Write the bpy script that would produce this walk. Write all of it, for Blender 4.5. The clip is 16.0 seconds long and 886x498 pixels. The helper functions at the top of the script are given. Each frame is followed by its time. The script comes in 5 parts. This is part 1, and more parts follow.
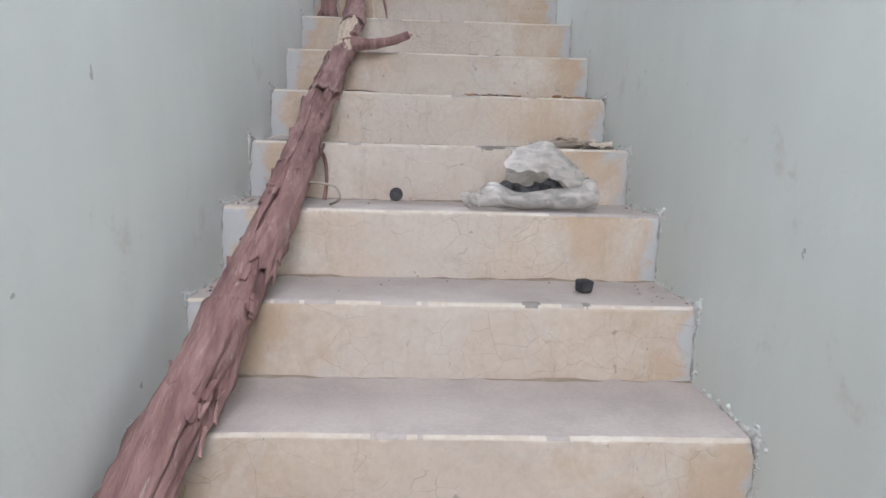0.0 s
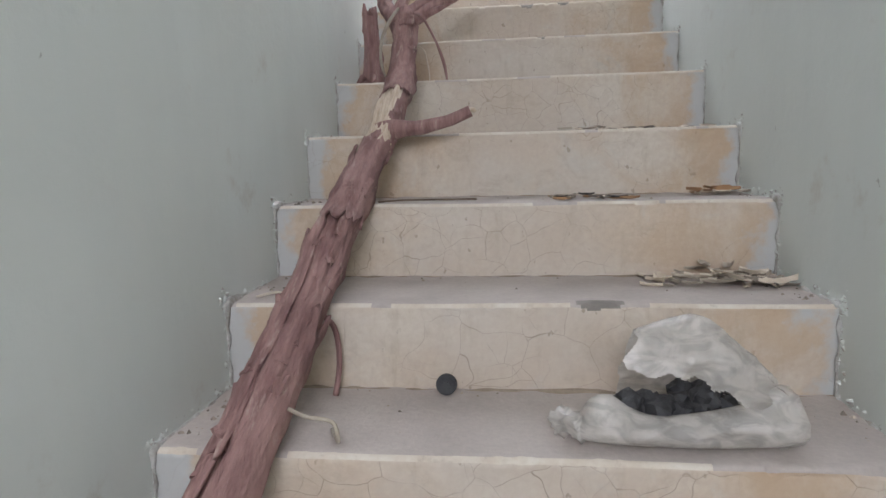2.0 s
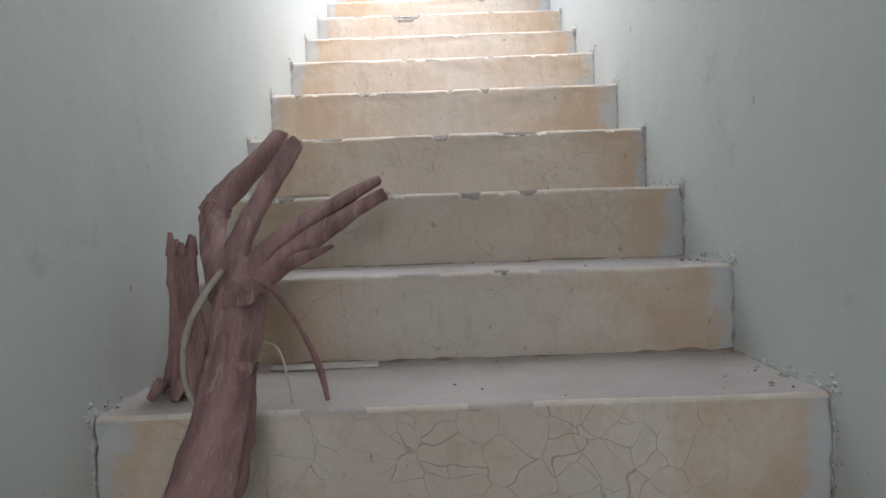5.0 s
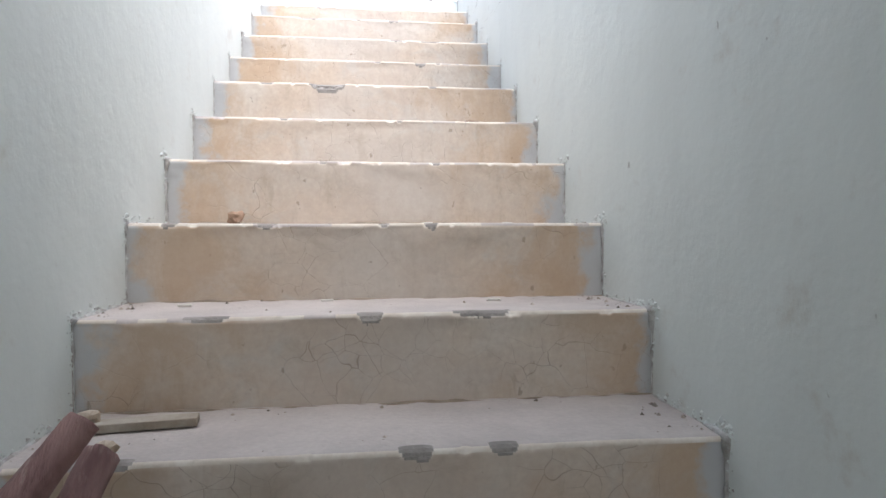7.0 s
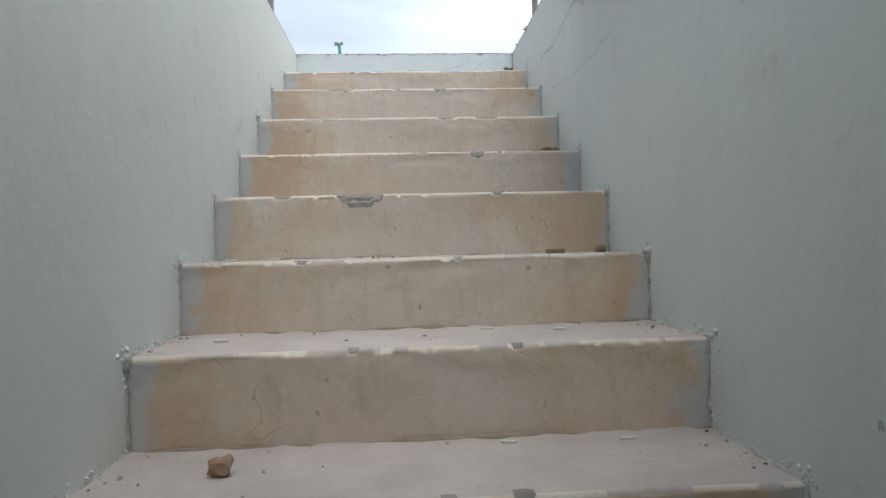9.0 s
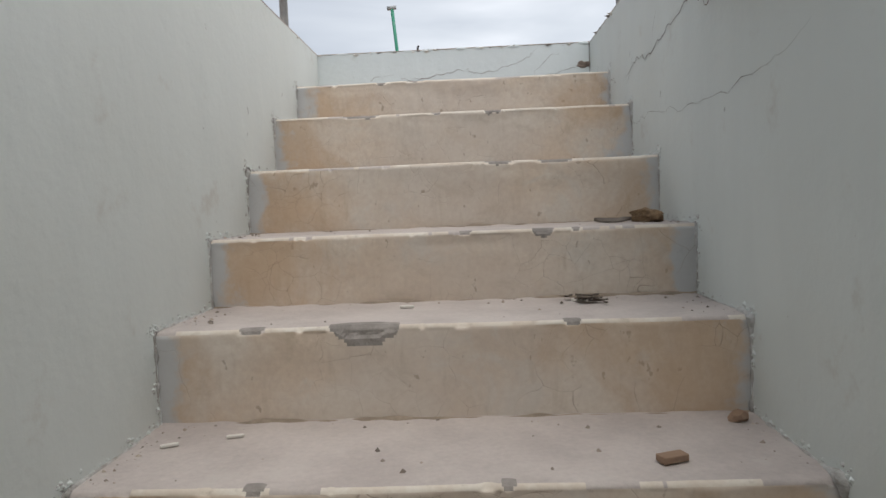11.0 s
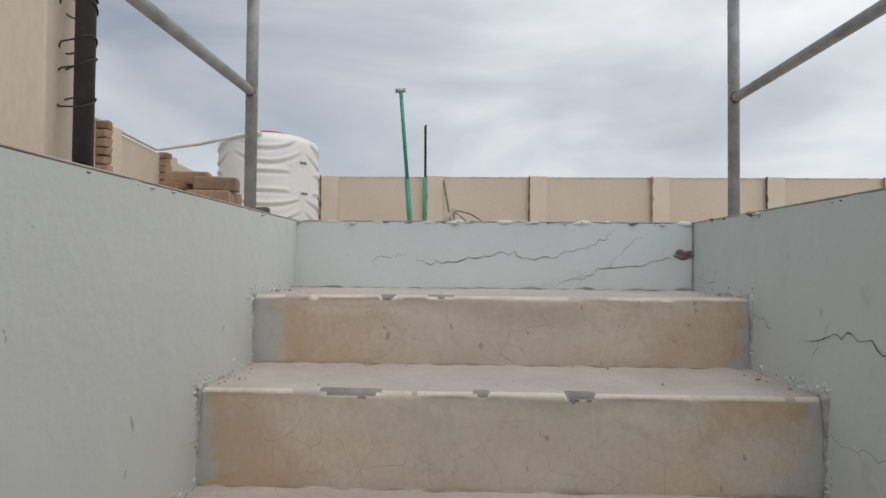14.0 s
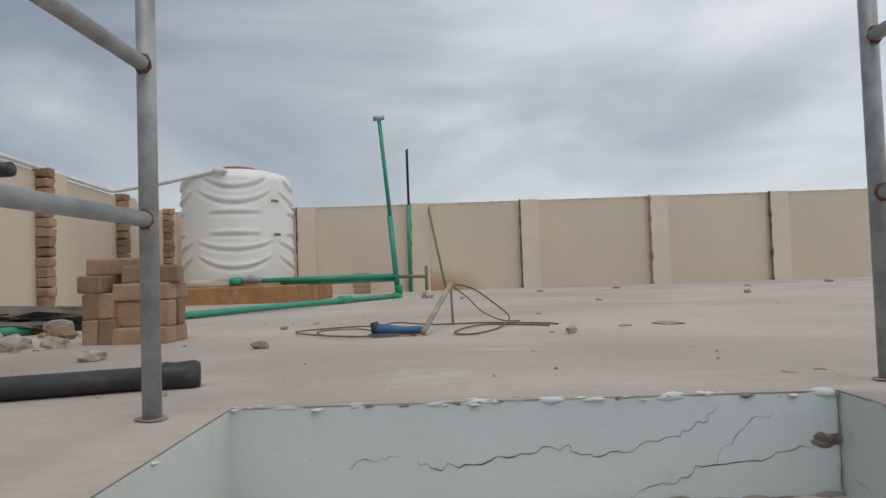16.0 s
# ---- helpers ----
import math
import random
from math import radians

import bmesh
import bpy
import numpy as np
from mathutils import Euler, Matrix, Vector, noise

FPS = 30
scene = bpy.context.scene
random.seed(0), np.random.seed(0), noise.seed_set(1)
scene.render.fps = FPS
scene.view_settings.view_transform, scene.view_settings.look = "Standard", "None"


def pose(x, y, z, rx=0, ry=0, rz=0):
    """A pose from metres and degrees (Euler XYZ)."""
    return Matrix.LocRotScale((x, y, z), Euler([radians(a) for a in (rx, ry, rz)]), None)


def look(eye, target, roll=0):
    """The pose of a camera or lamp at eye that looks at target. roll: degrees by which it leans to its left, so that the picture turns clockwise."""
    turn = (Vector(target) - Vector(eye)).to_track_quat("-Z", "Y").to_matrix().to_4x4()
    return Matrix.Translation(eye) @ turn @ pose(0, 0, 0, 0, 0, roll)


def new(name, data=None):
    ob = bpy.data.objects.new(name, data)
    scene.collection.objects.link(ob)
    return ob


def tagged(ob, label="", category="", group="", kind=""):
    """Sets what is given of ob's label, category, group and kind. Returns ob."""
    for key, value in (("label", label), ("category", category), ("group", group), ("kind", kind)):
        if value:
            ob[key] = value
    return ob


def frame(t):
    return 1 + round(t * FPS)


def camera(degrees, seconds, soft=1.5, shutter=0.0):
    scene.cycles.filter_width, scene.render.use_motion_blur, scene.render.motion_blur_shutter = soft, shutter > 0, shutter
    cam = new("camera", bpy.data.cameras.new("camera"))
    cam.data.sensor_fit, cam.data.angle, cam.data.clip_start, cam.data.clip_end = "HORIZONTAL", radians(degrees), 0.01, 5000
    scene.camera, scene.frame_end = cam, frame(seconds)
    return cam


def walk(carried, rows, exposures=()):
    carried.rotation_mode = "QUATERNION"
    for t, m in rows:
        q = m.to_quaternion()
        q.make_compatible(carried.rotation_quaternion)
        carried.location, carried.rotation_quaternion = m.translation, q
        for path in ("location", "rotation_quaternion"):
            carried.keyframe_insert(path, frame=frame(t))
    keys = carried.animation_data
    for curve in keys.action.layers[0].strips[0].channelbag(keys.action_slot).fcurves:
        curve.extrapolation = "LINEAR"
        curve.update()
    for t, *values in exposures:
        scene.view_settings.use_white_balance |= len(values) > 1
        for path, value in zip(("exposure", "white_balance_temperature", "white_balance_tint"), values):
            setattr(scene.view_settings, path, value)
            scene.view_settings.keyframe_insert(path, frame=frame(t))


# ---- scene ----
cam = camera(70.3, 16.0)
PATH = [
    (0, (-0.073, -0.794, 1.289), (0.012, 1.181, 0.987), 1.6),
    (0.5, (-0.072, -0.567, 1.307), (-0.147, 1.419, 1.086), 0.6),
    (1, (-0.105, -0.331, 1.404), (-0.1, 1.649, 1.12), -0.9),
    (1.5, (-0.053, -0.157, 1.452), (-0.138, 1.822, 1.181), -0.2),
    (2, (-0.002, -0.014, 1.585), (-0.23, 1.956, 1.324), -1.3),
    (2.5, (-0.013, 0.141, 1.648), (-0.169, 2.133, 1.57), -0.4),
    (3, (-0.047, 0.338, 1.787), (-0.023, 2.337, 1.754), -2.2),
    (5.5, (-0.015, 1.246, 2.27), (-0.034, 3.244, 2.189), -1.7),
    (6, (-0.01, 1.386, 2.4), (-0.139, 3.382, 2.402), -1.7),
    (6.5, (-0.038, 1.562, 2.482), (0.029, 3.559, 2.389), -0.6),
    (7, (-0.035, 1.69, 2.597), (0.221, 3.673, 2.552), -0.2),
    (7.5, (-0.001, 1.881, 2.709), (0.031, 3.881, 2.721), -3.1),
    (8, (-0.021, 2.038, 2.811), (-0.025, 4.037, 2.86), -1.0),
    (8.5, (-0.051, 2.193, 2.919), (0.153, 4.178, 2.786), -0.4),
    (9, (-0.04, 2.311, 3.008), (0.086, 4.307, 3.026), -1.5),
    (11.5, (0.065, 3.156, 3.494), (-0.034, 5.148, 3.348), -2.1),
    (12, (0.025, 3.319, 3.561), (-0.027, 5.318, 3.527), -1.8),
    (12.5, (-0.011, 3.468, 3.716), (0.14, 5.459, 3.603), -1.5),
    (13, (-0.013, 3.613, 3.793), (0.074, 5.61, 3.845), -0.4),
    (13.5, (-0.02, 3.719, 3.948), (-0.093, 5.717, 3.993), -1.5),
    (14, (-0.078, 3.883, 3.995), (-0.153, 5.881, 4.042), 0.5),
    (14.5, (-0.131, 4.063, 4.127), (-0.017, 6.058, 4.055), -1.6),
    (15, (-0.104, 4.228, 4.185), (0.013, 6.225, 4.165), -1.6),
    (15.5, (-0.108, 4.37, 4.329), (-0.183, 6.369, 4.372), -2.5),
    (16, (-0.153, 4.534, 4.383), (-0.175, 6.533, 4.451), -1.9),
]
EXPOSURES = [(0.0, 3.62, 6200, 20), (0.5, 3.55, 6350, 18), (1.5, 3.35, 6250, 19), (2.0, 3.3, 6400, 18), (2.5, 3.3, 6450, 18), (3.0, 2.85, 6400, 18), (5.5, 2.65, 6350, 15), (6.0, 2.45, 6350, 15), (6.5, 2.0, 6400, 15), (7.0, 2.35, 6200, 16), (7.5, 1.9, 6400, 14), (8.0, 1.0, 6450, 13), (8.5, 0.95, 6850, 15), (9.0, 1.02, 6250, 9), (11.5, 0.65, 6750, 13), (12.5, 0.47, 6800, 12), (13.5, 0.4, 6750, 12), (15.0, 0.38, 6650, 11), (16.0, 0.15, 6550, 10)]
walk(cam, [(t, look(eye, target, roll)) for t, eye, target, roll in PATH], EXPOSURES)

# ---- world, sun, large lights ----
world = bpy.data.worlds.new("overcast")
scene.world = world
world.use_nodes = True
wn, wl = world.node_tree.nodes, world.node_tree.links
wn.clear()
sky = wn.new("ShaderNodeTexSky")
sky.sky_type, sky.sun_disc = "NISHITA", False
sky.sun_elevation, sky.sun_rotation = radians(69), radians(180)
wtc = wn.new("ShaderNodeTexCoord")
wmap = wn.new("ShaderNodeMapping")
wmap.inputs["Scale"].default_value = (1.0, 1.0, 2.6)
wmap.inputs["Location"].default_value = (0.35, 0.1, 0.2)
wl.new(wtc.outputs["Generated"], wmap.inputs["Vector"])
wnoise = wn.new("ShaderNodeTexNoise")
wnoise.inputs["Scale"].default_value, wnoise.inputs["Detail"].default_value = 1.7, 5
wnoise.inputs["Roughness"].default_value = 0.47
wnoise.inputs["Distortion"].default_value = 0.5
wl.new(wmap.outputs["Vector"], wnoise.inputs["Vector"])
wsep = wn.new("ShaderNodeSeparateXYZ")
wl.new(wtc.outputs["Generated"], wsep.inputs["Vector"])
wgrad = wn.new("ShaderNodeMath")
wgrad.operation = "MULTIPLY_ADD"
wl.new(wsep.outputs["X"], wgrad.inputs[0])
wgrad.inputs[1].default_value = 0.40
wl.new(wnoise.outputs["Fac"], wgrad.inputs[2])
wz = wn.new("ShaderNodeMath")
wz.operation = "MULTIPLY_ADD"
wl.new(wsep.outputs["Z"], wz.inputs[0])
wz.inputs[1].default_value = 0.11
wl.new(wgrad.outputs[0], wz.inputs[2])
wramp = wn.new("ShaderNodeValToRGB")
wr = wramp.color_ramp
wr.elements[0].position, wr.elements[0].color = 0.30, (0.27, 0.315, 0.38, 1)
wr.elements[1].position, wr.elements[1].color = 0.86, (1.0, 1.0, 1.02, 1)
e = wr.elements.new(0.52)
e.color = (0.50, 0.55, 0.60, 1)
e = wr.elements.new(0.66)
e.color = (0.70, 0.745, 0.79, 1)
wl.new(wz.outputs[0], wramp.inputs["Fac"])
bg_sky, bg_cloud = wn.new("ShaderNodeBackground"), wn.new("ShaderNodeBackground")
bg_sky.inputs["Strength"].default_value = 0.06
bg_cloud.inputs["Strength"].default_value = 0.92
wl.new(sky.outputs["Color"], bg_sky.inputs["Color"])
wl.new(wramp.outputs["Color"], bg_cloud.inputs["Color"])
wmix = wn.new("ShaderNodeMixShader")
wmix.inputs["Fac"].default_value = 0.9
wl.new(bg_sky.outputs[0], wmix.inputs[1])
wl.new(bg_cloud.outputs[0], wmix.inputs[2])
wout = wn.new("ShaderNodeOutputWorld")
wl.new(wmix.outputs[0], wout.inputs["Surface"])

sun = new("sun", bpy.data.lights.new("sun", "SUN"))
sun.data.energy, sun.data.angle, sun.data.color = 0.75, radians(40), (1.0, 0.96, 0.9)
sun.matrix_world = look((0.4, 4.0, 9), (0, 7.5, 0))

# added lamp for daylight from behind the stair foot; its window is assumed and unseen
foot_light = new("added_foot_light", bpy.data.lights.new("added_foot_light", "AREA"))
foot_light.data.shape, foot_light.data.size, foot_light.data.size_y = "RECTANGLE", 1.0, 1.3
foot_light.data.energy, foot_light.data.color = 4.1, (0.95, 0.98, 1.0)
foot_light.matrix_world = look((0, -1.77, 2.75), (0, -0.2, 0.3))


# ---- materials ----
def mix(nt, fac, a, b, mode="MIX"):
    m = nt.nodes.new("ShaderNodeMix")
    m.data_type, m.blend_type = "RGBA", mode
    for sock, v in ((m.inputs[0], fac), (m.inputs[6], a), (m.inputs[7], b)):
        if isinstance(v, (int, float)):
            sock.default_value = v
        elif isinstance(v, tuple):
            sock.default_value = (*v, 1) if len(v) == 3 else v
        else:
            nt.links.new(v, sock)
    return m.outputs[2]


def ramp(nt, value, lo, hi, a=0.0, b=1.0):
    m = nt.nodes.new("ShaderNodeMapRange")
    m.interpolation_type = "SMOOTHSTEP"
    nt.links.new(value, m.inputs[0])
    for i, v in zip((1, 2, 3, 4), (lo, hi, a, b)):
        m.inputs[i].default_value = v
    return m.outputs[0]


def math_(nt, op, a, b=0.0):
    m = nt.nodes.new("ShaderNodeMath")
    m.operation = op
    for sock, v in zip(m.inputs, (a, b)):
        if isinstance(v, (int, float)):
            sock.default_value = v
        else:
            nt.links.new(v, sock)
    return m.outputs[0]


def coords(nt, scale=(1, 1, 1), shift=(0, 0, 0)):
    tc = nt.nodes.new("ShaderNodeTexCoord")
    mp = nt.nodes.new("ShaderNodeMapping")
    mp.inputs["Scale"].default_value, mp.inputs["Location"].default_value = scale, shift
    nt.links.new(tc.outputs["Object"], mp.inputs["Vector"])
    return mp.outputs[0]


def noise_(nt, scale, detail=4, rough=0.55, vec=None, distort=0.0):
    n = nt.nodes.new("ShaderNodeTexNoise")
    n.inputs["Scale"].default_value, n.inputs["Detail"].default_value = scale, detail
    n.inputs["Roughness"].default_value, n.inputs["Distortion"].default_value = rough, distort
    nt.links.new(vec if vec is not None else coords(nt), n.inputs["Vector"])
    return n.outputs["Fac"]


def start_material(name, rough=0.8, metal=0.0):
    m = bpy.data.materials.new(name)
    m.use_nodes = True
    nt = m.node_tree
    b = nt.nodes["Principled BSDF"]
    b.inputs["Roughness"].default_value, b.inputs["Metallic"].default_value = rough, metal
    return m, nt, b


def bump(nt, b, height, strength=0.3, distance=0.01):
    n = nt.nodes.new("ShaderNodeBump")
    n.inputs["Strength"].default_value, n.inputs["Distance"].default_value = strength, distance
    nt.links.new(height, n.inputs["Height"])
    nt.links.new(n.outputs[0], b.inputs["Normal"])


def plain(name, a, b_col, scale=6.0, rough=0.8, metal=0.0, grain=60.0, bump_s=0.25, stretch=(1, 1, 1), dirt=None, spread=0.0):
    """A surface of two colours mottled at a large and a small scale, with fine relief."""
    m, nt, b = start_material(name, rough, metal)
    v = coords(nt, stretch)
    big = ramp(nt, noise_(nt, scale, 5, 0.6, v), 0.32, 0.68)
    fine = noise_(nt, grain, 4, 0.6, v)
    col = mix(nt, big, a, b_col)
    col = mix(nt, 0.35, col, mix(nt, fine, (0.25, 0.25, 0.25), (0.75, 0.75, 0.75)), "OVERLAY")
    if dirt:
        col = mix(nt, ramp(nt, noise_(nt, scale * 2.3, 6, 0.65, v), 0.55, 0.75, 0, 0.75), col, dirt)
    if spread:
        info = nt.nodes.new("ShaderNodeObjectInfo")
        geo = nt.nodes.new("ShaderNodeNewGeometry")
        r = math_(nt, "FRACT", math_(nt, "ADD", info.outputs["Random"], geo.outputs["Random Per Island"]))
        k = ramp(nt, r, 0, 1, 1 - spread, 1 + spread)
        col = mix(nt, 1.0, col, k, "MULTIPLY")
    nt.links.new(col, b.inputs["Base Color"])
    nt.links.new(ramp(nt, fine, 0.2, 0.8, max(0.05, rough - 0.12), min(1, rough + 0.1)), b.inputs["Roughness"])
    bump(nt, b, fine, bump_s, 0.006)
    return m


def riser_material():
    m, nt, b = start_material("stair_riser_paint", 0.82)
    v = coords(nt)
    stain = noise_(nt, 3.2, 5, 0.6, coords(nt, (1, 1, 1.3), (3, 1, 2)))
    col = mix(nt, ramp(nt, stain, 0.34, 0.64), (0.60, 0.53, 0.45), (0.56, 0.455, 0.355))
    blotch = noise_(nt, 6.5, 6, 0.65, coords(nt, (1, 1, 1), (7, 2, 5)), 0.8)
    col = mix(nt, ramp(nt, blotch, 0.54, 0.68, 0, 0.65), col, (0.56, 0.52, 0.46))
    drip = noise_(nt, 9, 4, 0.6, coords(nt, (3, 3, 0.6)))
    col = mix(nt, ramp(nt, drip, 0.55, 0.75, 0, 0.4), col, (0.40, 0.32, 0.23))
    fine = noise_(nt, 70, 4, 0.65, v)
    col = mix(nt, 0.5, col, mix(nt, fine, (0.28, 0.28, 0.28), (0.72, 0.72, 0.72)), "OVERLAY")
    sepw = nt.nodes.new("ShaderNodeSeparateXYZ")
    nt.links.new(v, sepw.inputs[0])
    worn = math_(nt, "ADD", math_(nt, "ABSOLUTE", sepw.outputs["X"]), math_(nt, "MULTIPLY", noise_(nt, 4.5, 6, 0.65, coords(nt, (1, 1, 1.2), (8, 5, 3))), 0.7))
    col = mix(nt, ramp(nt, worn, 0.42, 0.72, 0.38, 0.0), col, (0.50, 0.445, 0.395))
    speck = noise_(nt, 38, 3, 0.5, coords(nt, (1, 1, 0.7), (2, 6, 1)))
    col = mix(nt, ramp(nt, speck, 0.68, 0.74, 0, 0.55), col, (0.22, 0.165, 0.115))
    grime = noise_(nt, 11, 7, 0.72, coords(nt, (1, 1, 1), (5, 3, 9)), 0.6)
    col = mix(nt, ramp(nt, grime, 0.50, 0.72, 0, 0.45), col, (0.40, 0.33, 0.255))
    # brown water stains, mostly towards the ends
    sept = nt.nodes.new("ShaderNodeSeparateXYZ")
    nt.links.new(v, sept.inputs[0])
    rust = math_(nt, "ADD", math_(nt, "MULTIPLY", math_(nt, "ABSOLUTE", sept.outputs["X"]), 0.75), noise_(nt, 4.2, 6, 0.62, coords(nt, (1, 1, 0.8), (3, 8, 6)), 0.7))
    col = mix(nt, ramp(nt, rust, 0.72, 1.0, 0, 0.6), col, (0.47, 0.32, 0.195))
    # wall paint that ran over both ends of each riser
    sep = nt.nodes.new("ShaderNodeSeparateXYZ")
    nt.links.new(v, sep.inputs[0])
    ends = math_(nt, "ADD", math_(nt, "ABSOLUTE", sep.outputs["X"]), math_(nt, "MULTIPLY", noise_(nt, 8, 5, 0.6, coords(nt, (1, 1, 1.0), (1, 9, 0))), 0.26))
    col = mix(nt, ramp(nt, ends, 0.660, 0.705, 0, 0.75), col, (0.47, 0.51, 0.53))
    # crazing
    wob = nt.nodes.new("ShaderNodeTexNoise")
    wob.inputs["Scale"].default_value = 8
    nt.links.new(v, wob.inputs["Vector"])
    vec = mix(nt, 0.04, v, wob.outputs["Color"], "LINEAR_LIGHT")
    cracks = None
    for sc, w in ((9, 0.0075), (15, 0.011)):
        vo = nt.nodes.new("ShaderNodeTexVoronoi")
        vo.feature = "DISTANCE_TO_EDGE"
        vo.inputs["Scale"].default_value = sc
        nt.links.new(vec, vo.inputs["Vector"])
        line = ramp(nt, vo.outputs["Distance"], 0.0, w, 1, 0)
        gate = ramp(nt, noise_(nt, 3.4 if sc < 20 else 5, 3, 0.5, coords(nt, (1, 1, 1), (sc, 4, 1))), 0.50, 0.62)
        c = math_(nt, "MULTIPLY", line, gate)
        cracks = c if cracks is None else math_(nt, "MAXIMUM", cracks, c)
    col = mix(nt, math_(nt, "MULTIPLY", cracks, 0.5), col, (0.24, 0.175, 0.125))
    nt.links.new(col, b.inputs["Base Color"])
    hgt = math_(nt, "SUBTRACT", math_(nt, "ADD", math_(nt, "MULTIPLY", fine, 0.25), math_(nt, "MULTIPLY", blotch, 0.5)), cracks)
    bump(nt, b, hgt, 0.45, 0.003)
    return m


def wall_material(name, paint, shade):
    m, nt, b = start_material(name, 0.72)
    v = coords(nt)
    big = noise_(nt, 1.3, 4, 0.5, v)
    roll = noise_(nt, 7, 3, 0.5, coords(nt, (1, 1.5, 0.35)))
    col = mix(nt, ramp(nt, big, 0.35, 0.65), paint, shade)
    col = mix(nt, ramp(nt, roll, 0.35, 0.7, 0, 0.35), col, tuple(c * 0.9 for c in paint))
    spots = noise_(nt, 22, 3, 0.5, coords(nt, (1, 1, 0.7), (4, 1, 8)))
    col = mix(nt, ramp(nt, spots, 0.735, 0.76, 0, 0.6), col, (0.25, 0.24, 0.21))
    scuff = noise_(nt, 5, 6, 0.7, coords(nt, (1, 1, 1), (14, 1, 8)))
    col = mix(nt, ramp(nt, scuff, 0.58, 0.74, 0, 0.55), col, (0.48, 0.45, 0.40))
    nt.links.new(col, b.inputs["Base Color"])
    fine = noise_(nt, 45, 5, 0.65, v)
    lump = noise_(nt, 11, 3, 0.5, v)
    bump(nt, b, math_(nt, "ADD", math_(nt, "MULTIPLY", fine, 0.4), lump), 0.42, 0.006)
    return m


RISER = riser_material()
TREAD = plain("stair_tread_cement", (0.50, 0.445, 0.41), (0.42, 0.37, 0.34), 5, 0.85, grain=90, bump_s=0.35, dirt=(0.50, 0.46, 0.42))
NOSE = plain("worn_nosing_paint", (0.66, 0.61, 0.53), (0.58, 0.50, 0.41), 14, 0.8, grain=80, dirt=(0.40, 0.34, 0.27))
MORTAR = plain("bare_mortar", (0.31, 0.28, 0.255), (0.22, 0.20, 0.18), 18, 0.95, grain=120, bump_s=0.6)
PAINT = wall_material("pale_blue_wall_paint", (0.64, 0.678, 0.65), (0.61, 0.64, 0.605))
PAINT_WHITE = wall_material("pale_blue_upstand_paint", (0.64, 0.695, 0.695), (0.60, 0.65, 0.645))
CRUMBLE = plain("crumbling_plaster", (0.55, 0.55, 0.53), (0.32, 0.30, 0.27), 30, 0.95, grain=150, bump_s=0.6, dirt=(0.20, 0.17, 0.14))
ROOF = plain("roof_screed", (0.50, 0.435, 0.385), (0.39, 0.335, 0.29), 1.0, 0.9, grain=45, bump_s=0.3, stretch=(0.6, 1, 1), dirt=(0.60, 0.55, 0.50))
PLASTER = plain("beige_render", (0.66, 0.575, 0.465), (0.60, 0.52, 0.42), 0.9, 0.9, grain=50, bump_s=0.25, stretch=(1, 1, 0.4))
PIER = plain("pale_beige_render", (0.70, 0.62, 0.515), (0.65, 0.57, 0.465), 1.5, 0.9, grain=50, bump_s=0.3)
BRICK = plain("clay_brick", (0.36, 0.235, 0.155), (0.27, 0.175, 0.12), 9, 0.95, grain=70, bump_s=0.5, dirt=(0.42, 0.34, 0.26), spread=0.22)
JOINT = plain("dark_joint", (0.10, 0.08, 0.065), (0.16, 0.13, 0.10), 14, 0.95)
STEEL = plain("galvanised_steel", (0.40, 0.42, 0.425), (0.25, 0.26, 0.26), 11, 0.55, 0.25, 60, 0.2, dirt=(0.30, 0.25, 0.21))
RUST = plain("rusty_weld", (0.17, 0.075, 0.04), (0.10, 0.05, 0.035), 30, 0.9, grain=120, bump_s=0.6)
TANK = plain("white_polyethylene", (0.76, 0.77, 0.76), (0.72, 0.73, 0.715), 2.2, 0.5, grain=25, bump_s=0.06, dirt=(0.68, 0.67, 0.63))
LID = plain("red_plastic", (0.40, 0.06, 0.07), (0.32, 0.05, 0.06), 6, 0.6)
GREEN = plain("green_ppr_pipe", (0.035, 0.30, 0.19), (0.03, 0.24, 0.15), 5, 0.45, bump_s=0.1, dirt=(0.12, 0.28, 0.20))
OLIVE = plain("weathered_green_pipe", (0.12, 0.20, 0.10), (0.15, 0.15, 0.09), 8, 0.7)
BLACK = plain("black_plastic", (0.022, 0.023, 0.025), (0.035, 0.035, 0.036), 8, 0.5, bump_s=0.1, dirt=(0.07, 0.065, 0.06))
WHITE_PIPE = plain("white_pvc", (0.66, 0.67, 0.67), (0.58, 0.58, 0.56), 5, 0.5, bump_s=0.1)
STAINED = plain("rust_stained_cement", (0.42, 0.235, 0.10), (0.30, 0.15, 0.065), 4, 0.9, stretch=(1, 1, 0.5), dirt=(0.46, 0.36, 0.25))
BARK = plain("purple_brown_bark", (0.36, 0.215, 0.195), (0.20, 0.105, 0.098), 11, 0.85, grain=75, bump_s=0.9, stretch=(3.0, 0.6, 0.6), dirt=(0.48, 0.375, 0.325))
WOOD = plain("bare_wood", (0.64, 0.54, 0.43), (0.48, 0.37, 0.27), 40, 0.8, grain=90, bump_s=0.6, stretch=(3, 0.4, 0.4))
COAL = plain("charcoal", (0.022, 0.022, 0.025), (0.05, 0.05, 0.052), 20, 0.7, bump_s=0.7)
SACK = plain("woven_sack", (0.55, 0.48, 0.41), (0.46, 0.385, 0.32), 5, 0.9, grain=110, bump_s=0.5, dirt=(0.32, 0.235, 0.175))
PAPER = plain("dry_husk", (0.60, 0.535, 0.445), (0.46, 0.385, 0.30), 14, 0.9, grain=70, spread=0.35)
